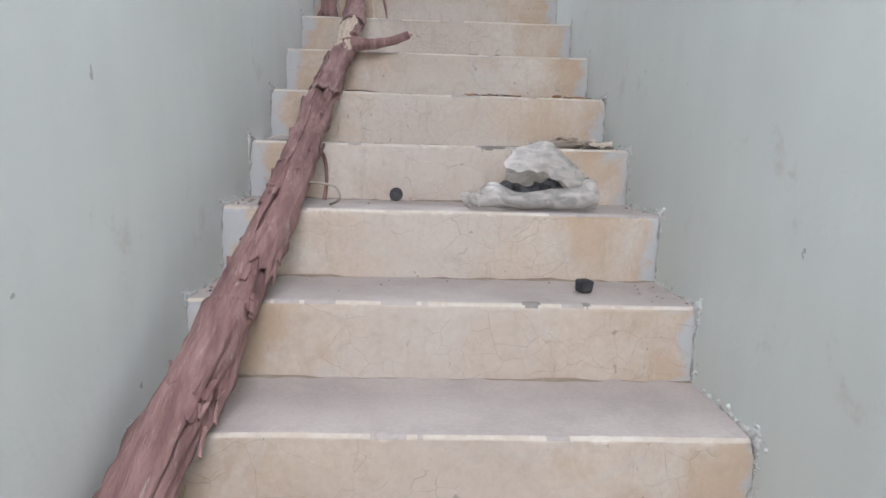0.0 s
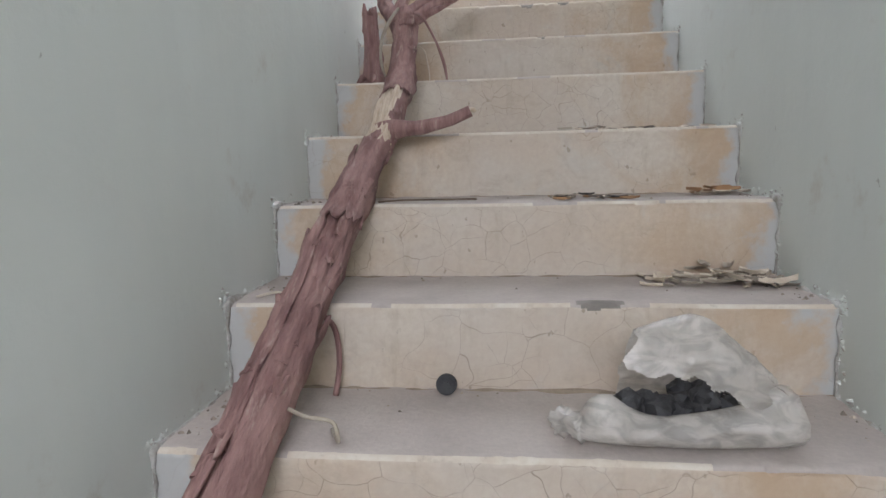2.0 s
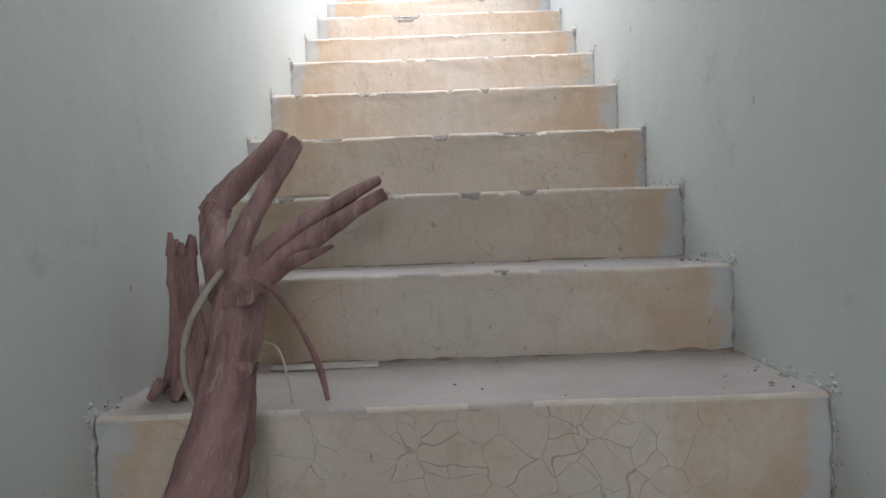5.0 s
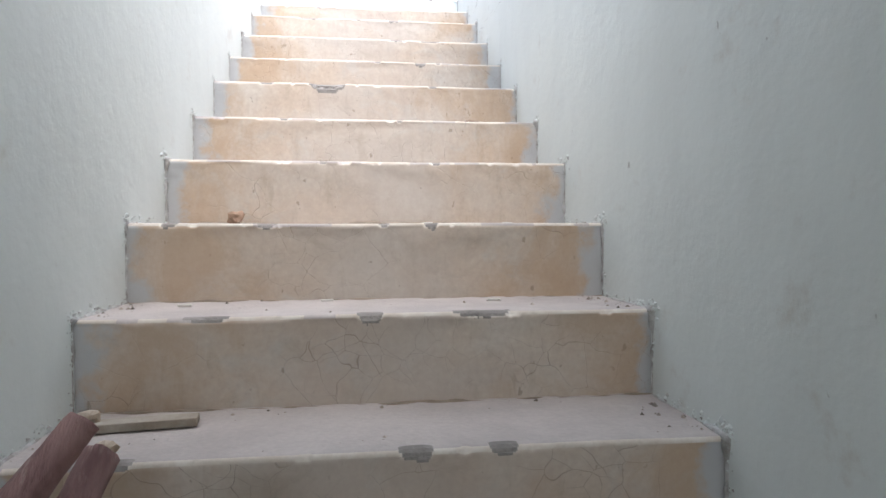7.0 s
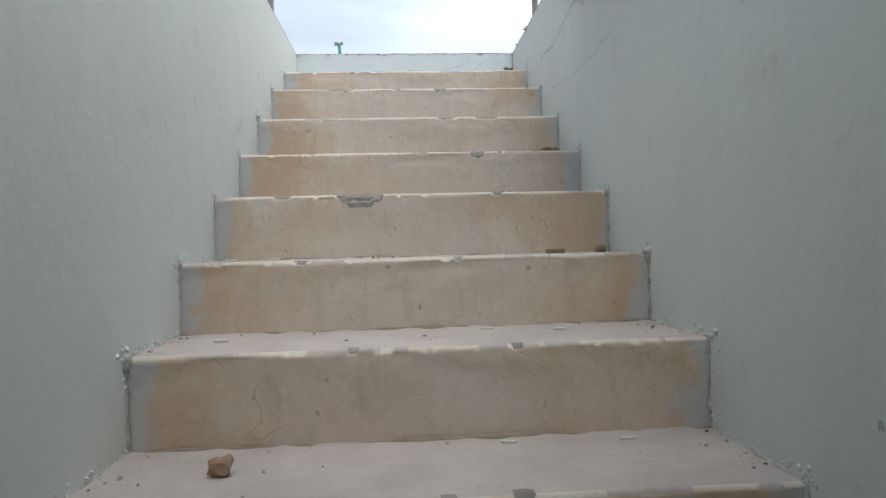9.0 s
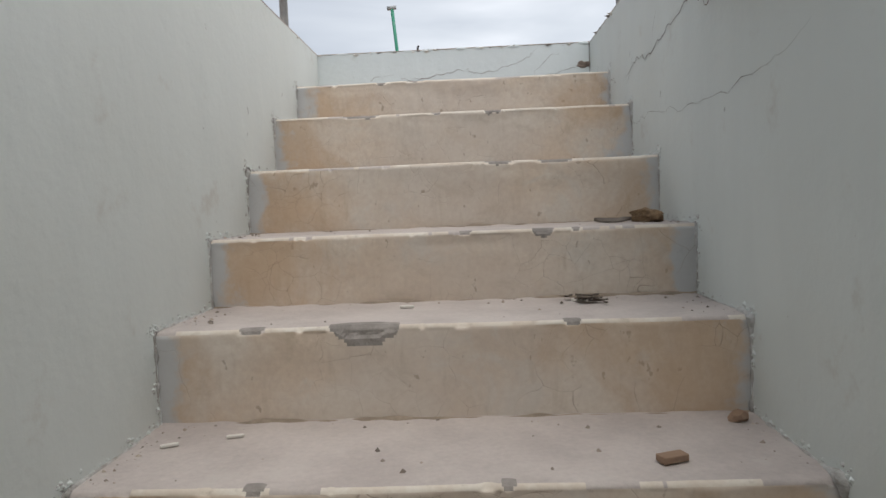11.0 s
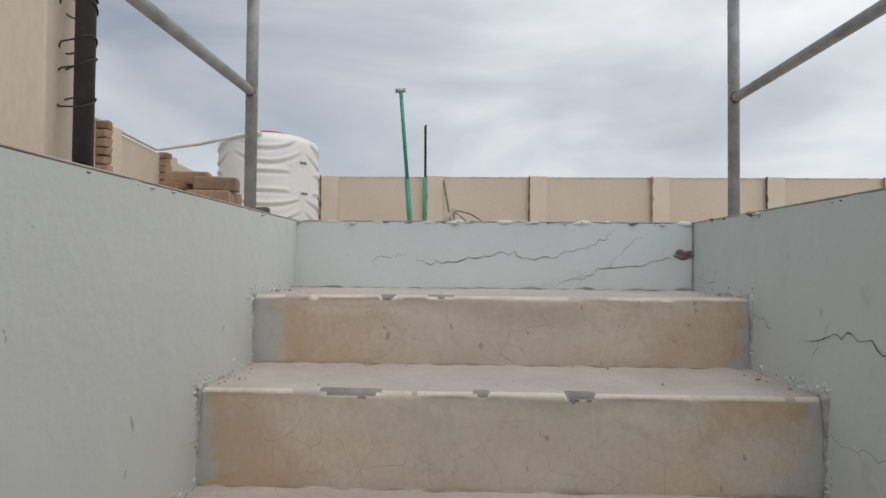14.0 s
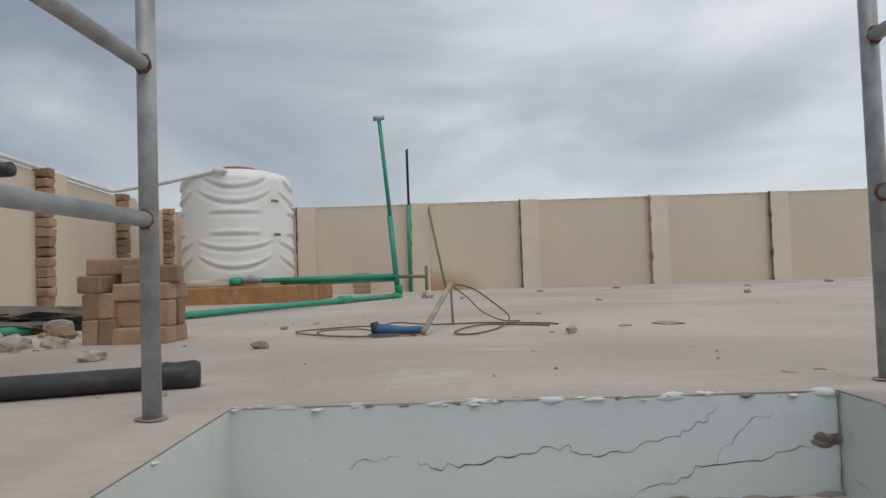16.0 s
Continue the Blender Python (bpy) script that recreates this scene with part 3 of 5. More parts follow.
def crack(points, width, parent, normal, seed):
    """A jagged open crack along points that lie on a face; normal is the way the face looks."""
    nrm = Vector(normal)
    line = spline(points, 7)
    verts, faces = [], []
    pts = []
    for i, p in enumerate(line):
        q = Vector(p)
        t = Vector(line[min(i + 1, len(line) - 1)] - line[max(i - 1, 0)]).normalized()
        s = t.cross(nrm).normalized()
        pts.append((q + s * (0.014 * noise.noise(Vector((i * 0.45, seed, 0))) + 0.008 * noise.noise(Vector((i * 1.7, seed, 3)))), s, i / (len(line) - 1)))
    for i, (q, s, u) in enumerate(pts):
        w = width * 0.95 * (0.2 + 0.9 * abs(noise.noise(Vector((i * 0.37, seed, 7))))) * min(1, 6 * u + 0.15, 6 * (1 - u) + 0.15)
        verts += [q + s * w + nrm * 0.0012, q - s * w + nrm * 0.0012]
    for i in range(len(pts) - 1):
        faces.append((2 * i, 2 * i + 1, 2 * i + 3, 2 * i + 2))
    return part("crack", mesh_of("crack", verts, faces, JOINT), None, parent)


EY = END_Y
crack([(-0.37, EY, 4.005), (-0.30, EY, 4.018), (-0.26, EY, 4.022)], 0.0016, wall_end, (0, -1, 0), 1)
crack([(-0.235, EY, 4.018), (-0.205, EY, 3.998), (-0.15, EY, 4.0), (-0.04, EY, 4.014), (0.05, EY, 4.03), (0.09, EY, 4.016), (0.16, EY, 4.014), (0.27, EY, 4.045), (0.33, EY, 4.07), (0.37, EY, 4.11)], 0.0026, wall_end, (0, -1, 0), 2)
crack([(0.18, EY, 3.93), (0.26, EY, 3.955), (0.34, EY, 3.985), (0.44, EY, 3.995), (0.54, EY, 4.02)], 0.0024, wall_end, (0, -1, 0), 3)
crack([(0.34, EY, 3.98), (0.40, EY, 4.05), (0.47, EY, 4.09)], 0.001, wall_end, (0, -1, 0), 4)
hole = lump((0.035, 0.012, 0.018), 3.3, 3, 0.5)
for v in hole.verts:
    v.co += Vector((0.562, EY + 0.006, 4.012))
part("hole", hole, plain("exposed_brick_core", (0.13, 0.10, 0.08), (0.24, 0.185, 0.15), 60, 0.95, bump_s=0.9), wall_end)
east = bpy.data.objects["wall_east"]
WX = HALF
crack([(WX, 5.75, 3.97), (WX, 5.66, 3.945), (WX, 5.60, 3.985)], 0.0016, east, (-1, 0, 0), 5)
crack([(WX, 5.42, 3.91), (WX, 5.38, 3.88), (WX, 5.30, 3.86)], 0.0024, east, (-1, 0, 0), 6)
crack([(WX, 5.20, 3.84), (WX, 5.08, 3.865), (WX, 5.0, 3.875), (WX, 4.9, 3.855), (WX, 4.8, 3.87), (WX, 4.7, 3.885), (WX, 4.56, 3.905), (WX, 4.50, 3.895), (WX, 4.42, 3.86), (WX, 4.36, 3.90)], 0.0030, east, (-1, 0, 0), 7)
crack([(WX, 4.56, 3.90), (WX, 4.50, 3.94), (WX, 4.42, 3.97), (WX, 4.30, 4.02)], 0.0024, east, (-1, 0, 0), 8)
crack([(WX, 5.10, 3.70), (WX, 5.03, 3.675), (WX, 4.9, 3.69), (WX, 4.7, 3.665), (WX, 4.46, 3.65), (WX, 4.23, 3.66), (WX, 4.1, 3.67), (WX, 4.0, 3.70)], 0.0013, east, (-1, 0, 0), 9)
crack([(WX, 4.86, 3.88), (WX, 4.83, 3.94), (WX, 4.80, 3.96)], 0.001, east, (-1, 0, 0), 10)
crack([(WX, 5.14, 3.82), (WX, 5.10, 3.86), (WX, 5.08, 3.90)], 0.001, east, (-1, 0, 0), 11)


# parapets with broken-edged piers
def ragged_column(x, y, z0, z1, half_w, depth, parent, seed):
    """A stack of rough brick ends up the broken edge of a pier."""
    n = int((z1 - z0) / 0.085)
    for i in range(n):
        h = (z1 - z0) / n
        j = noise.noise(Vector((i * 1.7, seed, 0)))
        bm = box((-half_w, -depth, 0.004), (half_w, depth, h - 0.004), 0.012)
        for v in bm.verts:
            v.co += Vector((0.018 * noise.noise(v.co * 30 + Vector((i, seed, 0))),) * 3)
        ob = part("brick", bm, BRICK, parent)
        ob.matrix_basis = pose(x + 0.022 * j, y, z0 + i * h, 0, 5 * j, 14 * j)


YW, WALL_TOP = 14.02, 5.395
parapet_n = part("parapet_north", box((-4.6, YW, 3.95), (15.0, YW + 0.2, WALL_TOP)), STAINED_RENDER)
tagged(parapet_n, "beige rendered parapet wall with shallow piers", "parapet", kind="structure")
PIERS = [-2.305, -0.595, 1.06, 3.0, 4.79, 6.6, 8.42, 10.24, 12.06]
for i, px in enumerate(PIERS):
    part("pier", box((px - 0.135, YW - 0.06, 4.0), (px + 0.135, YW - 0.001, WALL_TOP + 0.012), 0.006), PIER, parapet_n)
    strip = [(px - 0.142, YW - 0.05 + 0.006 * noise.noise(Vector((z * 9, i, 0))), z) for z in np.arange(4.06, WALL_TOP + 0.02, 0.03)]
    rad = [0.009 + 0.022 * max(0, noise.noise(Vector((z[2] * 7, i * 3.0, 2))) + 0.22) for z in strip]
    v, f = tube(strip, rad, 6, 0, 0.5, i)
    part("broken_edge", mesh_of("broken_edge", v, f, BRICK if i % 2 else JOINT), None, parapet_n)
ragged_edge((-4.5, YW - 0.01, WALL_TOP), (15.0, YW - 0.01, WALL_TOP), 0.012, PLASTER, parapet_n, 31.0, "coping")


def west_x(y):
    return -3.85 - 0.14 * (y - 10.15)


bm = bmesh.new()
corners = [(west_x(y) - o, y) for y, o in ((5.0, 0), (14.1, 0), (14.1, 0.2), (5.0, 0.2))]
lowv = [bm.verts.new((x, y, 3.95)) for x, y in corners]
topv = [bm.verts.new((x, y, WALL_TOP)) for x, y in corners]
bm.faces.new(lowv)
bm.faces.new(list(reversed(topv)))
for i in range(4):
    j = (i + 1) % 4
    bm.faces.new((lowv[j], lowv[i], topv[i], topv[j]))
bmesh.ops.recalc_face_normals(bm, faces=bm.faces)
parapet_w = part("parapet_west", bm, PLASTER)
tagged(parapet_w, "beige rendered parapet wall with broken brick pier edges", "parapet", kind="structure")
for i, y in enumerate((8.3, 10.15, 12.0, 13.75)):
    x = west_x(y)
    part("pier", box((x - 0.01, y + 0.07, 4.0), (x + 0.07, y + 0.32, WALL_TOP + 0.01), 0.006), PLASTER, parapet_w)
    ragged_column(x + 0.05, y, roof_z(y) - 0.02, WALL_TOP + 0.03, 0.07, 0.06, parapet_w, i * 3.3)
tagged(part("parapet_east", box((15.0, -3.0, 3.9), (15.2, 14.2, WALL_TOP)), PLASTER), "beige rendered parapet wall", "parapet", kind="structure")
tagged(part("parapet_south", box((-5.5, -3.2, 3.9), (15.2, -3.0, WALL_TOP)), PLASTER), "beige rendered parapet wall", "parapet", kind="structure")

# land beyond the roof
land = bmesh.new()
bmesh.ops.create_circle(land, cap_ends=True, segments=48, radius=3000)
for v in land.verts:
    v.co.z = -0.25
tagged(part("land", land, plain("dry_land", (0.30, 0.25, 0.19), (0.24, 0.20, 0.15), 0.05, 0.95)), "dry dusty ground around the building", "ground", kind="structure")


# ---- railing round the stairwell ----
def railing(x, y, joints, label):
    rail = thing("stair_railing", label, "railing", (x, y, ROOF_Z))
    tube_part("post", [(0, 0, -0.004), (0, 0, 1.05)], 0.0175, STEEL, rail, sides=16)
    for z in joints:
        tube_part("rail", [(0, -0.018, z), (0, -4.1, z)], 0.0145, STEEL, rail, sides=14)
        tube_part("weld", [(0, -0.012, z - 0.017), (0, -0.015, z), (0, -0.012, z + 0.017)], [0.009, 0.0155, 0.009], RUST, rail, "rusty weld bead", sides=10, smooth_n=3, rough=0.3)
    tube_part("post", [(0, -4.1, -0.004), (0, -4.1, 1.05)], 0.021, STEEL, rail, sides=16)
    foot = lump((0.03, 0.026, 0.003), x * 3, 2, 0.4)
    part("mortar_foot", foot, STONE, rail)
    return rail


railing(-0.713, 5.70, (0.37, 0.66), "grey galvanised pipe railing with rusty welds, rails joining a post")
railing(0.748, 5.86, (0.39, 0.72), "grey galvanised pipe railing beside the stairwell edge")

# ---- water tank on its plinth ----
plinth = thing("tank_plinth", "low rust-stained cement plinth under the water tank", "plinth", (-2.52, 11.9, roof_z(11.9)))
part("block", box((-0.84, -0.75, -0.01), (0.84, 0.75, 0.19), 0.02), STAINED, plinth)
tank_at = Vector((-2.65, 11.95, roof_z(11.9) + 0.192))


def tank_mesh():
    rows, sides, h = 90, 160, 1.32
    verts, faces = [], []
    for i in range(rows + 1):
        u = i / rows
        if u < 0.9:
            z, r = h * u, 0.615 - 0.02 * math.exp(-u * 30)
        else:
            a = (u - 0.9) / 0.1 * math.pi / 2
            z, r = h * 0.9 + h * 0.11 * math.sin(a), 0.615 - 0.36 * (1 - math.cos(a))
        for k in range(sides):
            a = 2 * math.pi * k / sides
            rr = r
            # eight shallow panels with bowed ribs
            s = ((a + radians(75)) * 4 / (2 * math.pi) + 0.5) % 1.0 - 0.5
            if 0.05 < u < 0.95:
                for c, bow, wd in ((0.15, 0.5, 0.016), (0.30, 0.32, 0.015), (0.42, -0.04, 0.014), (0.60, 0.0, 0.015), (0.70, 0.55, 0.016), (0.83, 0.62, 0.017)):
                    d = u - c - bow * (s * s - 0.03) * (1.0)
                    edge = max(0.0, 1 - (abs(s) / (0.30 if 0.38 < c < 0.62 else 0.47)) ** 4)
                    rr -= 0.022 * edge * math.exp(-(d / wd) ** 2)
                    rr += 0.014 * edge * math.exp(-((d - 0.032) / (wd * 1.2)) ** 2)
                rr += 0.012 * math.cos(2 * math.pi * s)
            verts.append((rr * math.cos(a), rr * math.sin(a), z))
    for i in range(rows):
        for k in range(sides):
            k2 = (k + 1) % sides
            faces.append((i * sides + k, i * sides + k2, (i + 1) * sides + k2, (i + 1) * sides + k))
    faces.append(tuple(reversed(range(sides))))
    faces.append(tuple(range(rows * sides, (rows + 1) * sides)))
    return mesh_of("body", verts, faces, TANK)


water_tank = thing("water_tank", "ribbed white plastic water tank with a red lid", "water tank", tank_at)
part("body", tank_mesh(), TANK, water_tank)
lid = bmesh.new()
bmesh.ops.create_cone(lid, cap_ends=True, segments=40, radius1=0.25, radius2=0.20, depth=0.07)
bmesh.ops.translate(lid, verts=lid.verts, vec=(0, 0, 1.345))
part("lid", lid, LID, water_tank, "faded red plastic lid")
tube_part("inlet", [(0.05, -0.63, 1.12), (0.05, -0.53, 1.12)], 0.035, WHITE_PIPE, water_tank)
for a0, z in ((0.32, 0.93), (0.36, 0.55)):
    # unreadable lettering
    for i in range(5):
        a = -math.pi / 2 + a0 + 0.62 + i * 0.035
        bar = box((-0.006, -0.003, 0), (0.006, 0.003, 0.03))
        ob = part("lettering", bar, JOINT, water_tank)
        ob.matrix_basis = pose(0.632 * math.cos(a), 0.632 * math.sin(a), z, 0, 0, math.degrees(a) + 90)

supply = thing("supply_pipe", "white plastic pipe along the parapet top to the tank", "pipe")
tube_part("pipe", [(west_x(6.0) + 0.03, 6.0, 5.42), (west_x(9.0) + 0.03, 9.0, 5.425), (west_x(11.7) + 0.03, 11.7, 5.42), (west_x(11.7) + 0.10, 11.75, 5.43), (-3.4, 11.6, 5.47), (-2.66, 11.30, 5.545)], 0.021, WHITE_PIPE, supply, sides=12)
tube_part("elbow", [(-2.68, 11.30, 5.542), (-2.60, 11.30, 5.548), (-2.59, 11.38, 5.54)], 0.034, WHITE_PIPE, supply, sides=12, smooth_n=3)

# ---- green plumbing ----
plumb = thing("green_pipework", "green plastic water pipes with a tall leaning riser", "pipe", (0, 0, 0))
tube_part("riser", [(-0.73, 11.4, 4.10), (-0.80, 11.4, 5.0)], 0.030, GREEN, plumb, sides=14)
tube_part("riser", [(-0.795, 11.4, 4.98), (-0.885, 11.4, 6.06)], 0.022, GREEN, plumb, sides=14)
tube_part("tee", [(-0.95, 11.4, 6.075), (-0.83, 11.4, 6.085)], 0.026, STEEL, plumb, "grey end fitting", sides=12)
tube_part("elbow", [(-0.73, 11.40, 4.24), (-0.725, 11.40, 4.125), (-0.76, 11.28, 4.125)], 0.042, GREEN, plumb, sides=12, smooth_n=4)
tube_part("pipe", [(-0.73, 11.4, 4.125), (-1.14, 10.4, 4.135), (-1.75, 9.1, 4.14), (-2.4, 7.8, 4.14), (-3.1, 6.9, 4.14)], 0.026, GREEN, plumb, sides=12, smooth_n=4)
tube_part("coupling", [(-1.12, 10.47, 4.135), (-1.18, 10.33, 4.135)], 0.044, GREEN, plumb, sides=12)
tube_part("pipe", [(-2.45, 11.27, 4.335), (-0.76, 11.4, 4.345)], 0.028, GREEN, plumb, sides=12)
tube_part("pipe", [(-2.0, 11.33, 4.29), (-0.76, 11.43, 4.30)], 0.020, GREEN, plumb, sides=12)
tube_part("valve", [(-2.52, 11.27, 4.335), (-2.40, 11.27, 4.34)], 0.045, GREEN, plumb, "green union on the tank outlet", sides=12)
tube_part("valve", [(-2.38, 11.27, 4.34), (-2.30, 11.27, 4.36), (-2.18, 11.27, 4.34)], [0.03, 0.045, 0.03], STEEL, plumb, "grey gate valve", sides=12, smooth_n=3)
tube_part("pipe", [(-0.76, 11.42, 4.33), (-0.42, 11.45, 4.325)], 0.018, OLIVE, plumb, sides=10)
tube_part("pipe", [(-0.42, 11.45, 4.12), (-0.42, 11.45, 4.44)], 0.018, OLIVE, plumb, sides=10)
pole = thing("black_pole", "thin dark pipe standing against the parapet pier", "pipe", (-0.75, YW - 0.075, roof_z(YW)))
tube_part("lower_pipe", [(-0.01, 0, 0.0), (0.0, 0, 1.3)], 0.028, GREEN, pole, sides=10)
tube_part("upper_pipe", [(0.0, 0, 1.28), (-0.005, 0, 2.12), (0.012, 0, 2.14)], 0.019, BLACK, pole, sides=10)
lean = thing("leaning_pipe", "thin green pipe leaning against the parapet", "pipe", (0, 0, 0))
tube_part("pipe", [(-0.22, 13.2, roof_z(13.2) + 0.005), (-0.46, YW - 0.03, 5.34)], 0.017, OLIVE, lean, sides=10)

# ---- pier with a tied black pipe, spout pipe ----
pier = thing("brick_pier", "tall beige rendered pier with a broken brick edge", "pier", (-1.60, 6.02, roof_z(6.0)))
part("shaft", box((-0.115, -0.11, -0.005), (0.115, 0.11, 2.6), 0.008), PLASTER, pier)
for i in range(28):
    bm = box((-0.04, -0.10, 0.003), (0.04, 0.10, 0.087), 0.012)
    ob = part("brick", bm, BRICK, pier)
    ob.matrix_basis = pose(-0.158 + 0.015 * noise.noise(Vector((i * 1.3, 0, 0))), 0, i * 0.091, 0, 0, 6 * noise.noise(Vector((i, 2, 0))))
tied = thing("black_pipe", "black plastic pipe tied to the pier with wire", "pipe", (-1.405, 6.0, roof_z(6.0)))
tube_part("pipe", [(0, 0, 0), (0, 0, 2.6)], 0.033, BLACK, tied, sides=18)
for i, z in enumerate((0.42, 0.55, 0.62, 0.75, 0.80, 0.9, 0.94, 0.97, 1.1, 1.3, 1.45, 1.6, 1.75, 1.82, 2.0, 2.2)):
    loop = [(0.036 * math.cos(a) - (0.05 if math.cos(a) < -0.3 else 0), 0.036 * math.sin(a), z + 0.025 * math.sin(a + i)) for a in np.linspace(0, 2 * math.pi, 17)]
    tube_part("wire", loop, 0.0035, BLACK, tied, sides=5)
spout = thing("spout_pipe", "short black plastic pipe jutting from the parapet", "pipe", (0, 0, 0))
tube_part("pipe", [(west_x(8.55) - 0.02, 8.55, 5.10), (-2.98, 8.55, 5.13)], 0.04, BLACK, spout, sides=14)
tube_part("socket", [(-3.06, 8.55, 5.126), (-2.97, 8.55, 5.13)], 0.05, BLACK, spout, sides=14)

waste = thing("waste_pipe", "long black plastic waste pipe lying across the roof", "pipe", (0, 0, 0))
wz0 = ROOF_Z + 0.027
tube_part("pipe", [(-0.84, 6.03, wz0), (-1.6, 5.79, wz0), (-3.2, 5.28, wz0)], 0.027, BLACK, waste, sides=20)
tube_part("socket", [(-0.86, 6.024, wz0), (-0.84, 6.03, wz0), (-0.82, 6.036, wz0), (-0.775, 6.05, wz0), (-0.765, 6.053, wz0)], [0.028, 0.036, 0.033, 0.036, 0.030], BLACK, waste, "thick black pipe socket", sides=20)

# ---- stacked bricks ----
base_mesh = None
for lx, ly, lz, rz, rx in ((0.13, 0.0, 0, 3, 0), (0.13, 0.115, 0, -2, 0), (-0.065, 0.06, 0, 82, 90), (-0.005, 0.05, 0, 88, 90), (-0.07, 0.06, 0.109, 86, 90), (0.0, 0.06, 0.109, 80, 90),
                           (0.135, 0.01, 0.073, 2, 90), (0.135, 0.10, 0.073, 3, 90), (0.13, 0.02, 0.182, 5, 0), (0.12, 0.135, 0.182, -4, 0), (-0.06, 0.06, 0.218, 78, 0), (0.145, 0.05, 0.255, 7, 0), (-0.02, 0.09, 0.291, 4, 0)):
    if base_mesh is None:
        bm = box((-0.113, -0.054, 0), (0.113, 0.054, 0.072), 0.008)
        for v in bm.verts:
            v.co += 0.004 * Vector((noise.noise(v.co * 40), noise.noise(v.co * 40 + Vector((5, 0, 0))), 0))
        base_mesh = bpy.data.meshes.new("brick")
        bm.to_mesh(base_mesh)
        bm.free()
        base_mesh.materials.append(BRICK)
    ob = new("brick", base_mesh)
    lift = 0.054 if rx else 0
    off = 0.036 if rx else 0
    ob.matrix_basis = pose(-1.572 + lx + 0.012 * noise.noise(Vector((lx * 30, ly * 30, lz * 30))), 7.16 + ly, roof_z(7.2) + lz, 0, 0, rz * 1.6 if abs(rz) < 45 else rz + 4) @ pose(0, off, lift, rx, 0, 0)
    tagged(ob, "weathered brown clay brick stacked on the roof", "brick", "stacked bricks")

# ---- baluster and rubble heap ----
bal = thing("baluster", "turned grey cement baluster standing among rubble", "baluster", (-2.45, 7.55, roof_z(7.5)))
prof = [(0, 0.07), (0.05, 0.07), (0.055, 0.05), (0.09, 0.045), (0.16, 0.065), (0.24, 0.05), (0.32, 0.035), (0.34, 0.048), (0.37, 0.048), (0.39, 0.036), (0.44, 0.036), (0.45, 0.052), (0.50, 0.052)]
tube_part("shaft", [(0, 0, z) for z, r in prof], [r * 0.78 for z, r in prof], STONE, bal, sides=20, smooth_n=3)
rng = random.Random(4)
for i in range(85):
    x, y = rng.uniform(-3.1, -1.7), rng.uniform(6.5, 8.3)
    s = 0.02 + 0.075 * rng.random() ** 1.6
    flat = rng.random() < 0.5
    ob = part("rubble", lump((s, s * rng.uniform(0.6, 1), s * (0.25 if flat else 0.6)), i * 1.9, 2, 0.55), STONE if rng.random() < 0.65 else BRICK)
    placed(ob, x, y, roof_z(y) - 0.004, rng.uniform(0, 360))
    tagged(ob, "broken piece of cement rubble on the roof", "rubble", "rubble heap")
heap = lump((0.55, 0.3, 0.075), 7.7, 4, 0.8)
placed(tagged(part("rag_heap", heap, plain("dark_dirty_cloth", (0.10, 0.09, 0.08), (0.17, 0.145, 0.12), 10, 0.95, bump_s=0.8), None), "heap of dark dirty rags and rubble", "heap"), -2.55, 8.1, roof_z(8) - 0.02, 10)

for i, (x, y, s, f) in enumerate(((-0.86, 6.85, 0.035, 0.5), (0.32, 7.05, 0.026, 0.7), (0.25, 7.1, 0.016, 0.3), (0.80, 7.35, 0.07, 0.10), (0.6, 7.3, 0.03, 0.15), (2.4, 10.0, 0.04, 0.6), (0.33, 8.1, 0.02, 0.5), (1.0, 9.5, 0.03, 0.4),
                                  (-1.0, 7.7, 0.02, 0.5), (-0.9, 8.0, 0.018, 0.5), (0.9, 12.0, 0.05, 0.4), (1.9, 12.4, 0.05, 0.3), (3.1, 11.5, 0.04, 0.4), (-0.4, 11.1, 0.075, 0.7), (-0.05, 10.6, 0.03, 0.5), (4.4, 12.2, 0.05, 0.5), (0.1, 6.5, 0.012, 0.5), (-1.35, 6.62, 0.05, 0.45), (0.62, 6.0, 0.02, 0.2), (0.70, 6.02, 0.016, 0.2))):
    placed(tagged(part("stone", lump((s, s * 0.75, s * f), i * 2.7, 2, 0.5), STONE), "small broken stone lying on the roof screed", "stone", "loose stones"), x, y, roof_z(y) - 0.003, i * 47)
stubs = thing("brick_stub", "short stub of broken bricks by the parapet", "brick stub", (-1.45, 13.7, roof_z(13.7)))
for i in range(4):
    part("brick", box((-0.12, -0.06, i * 0.075), (0.12, 0.06, i * 0.075 + 0.068), 0.01), BRICK, stubs)
for i in range(5):
    st = thing("steel_rod", "short rusty steel rod on the roof", "rod", (3.1 + i * 0.05, 8.2 + i * 0.06, roof_z(8.2) + 0.02), "rods")
    tube_part("rod", [(-0.25, 0, 0.01 * i), (0.7, 0.2, 0.01 * i)], 0.012, RUST, st, sides=7)

# ---- blue tool, white stick and cable ----
tool = thing("power_tool", "blue plastic power tool lying on the roof", "power tool", (-0.40, 7.18, roof_z(7.2) + 0.022))
tool.scale = (0.78, 0.78, 0.78)
tube_part("body", [(-0.11, 0, 0), (-0.08, 0, 0.004), (-0.02, 0.0, 0), (0.06, 0.0, -0.003), (0.14, 0.0, -0.003), (0.16, 0, 0)], [0.02, 0.032, 0.028, 0.021, 0.023, 0.012], BLUE, tool, sides=14, smooth_n=4)
tube_part("head", [(-0.105, 0.0, 0.045), (-0.09, 0.0, -0.022)], [0.022, 0.03], BLACK, tool, sides=14)
tube_part("guard", [(-0.13, -0.03, -0.02), (-0.06, -0.05, -0.02), (0.0, -0.03, -0.02)], 0.007, BLUE, tool, sides=8, smooth_n=3)
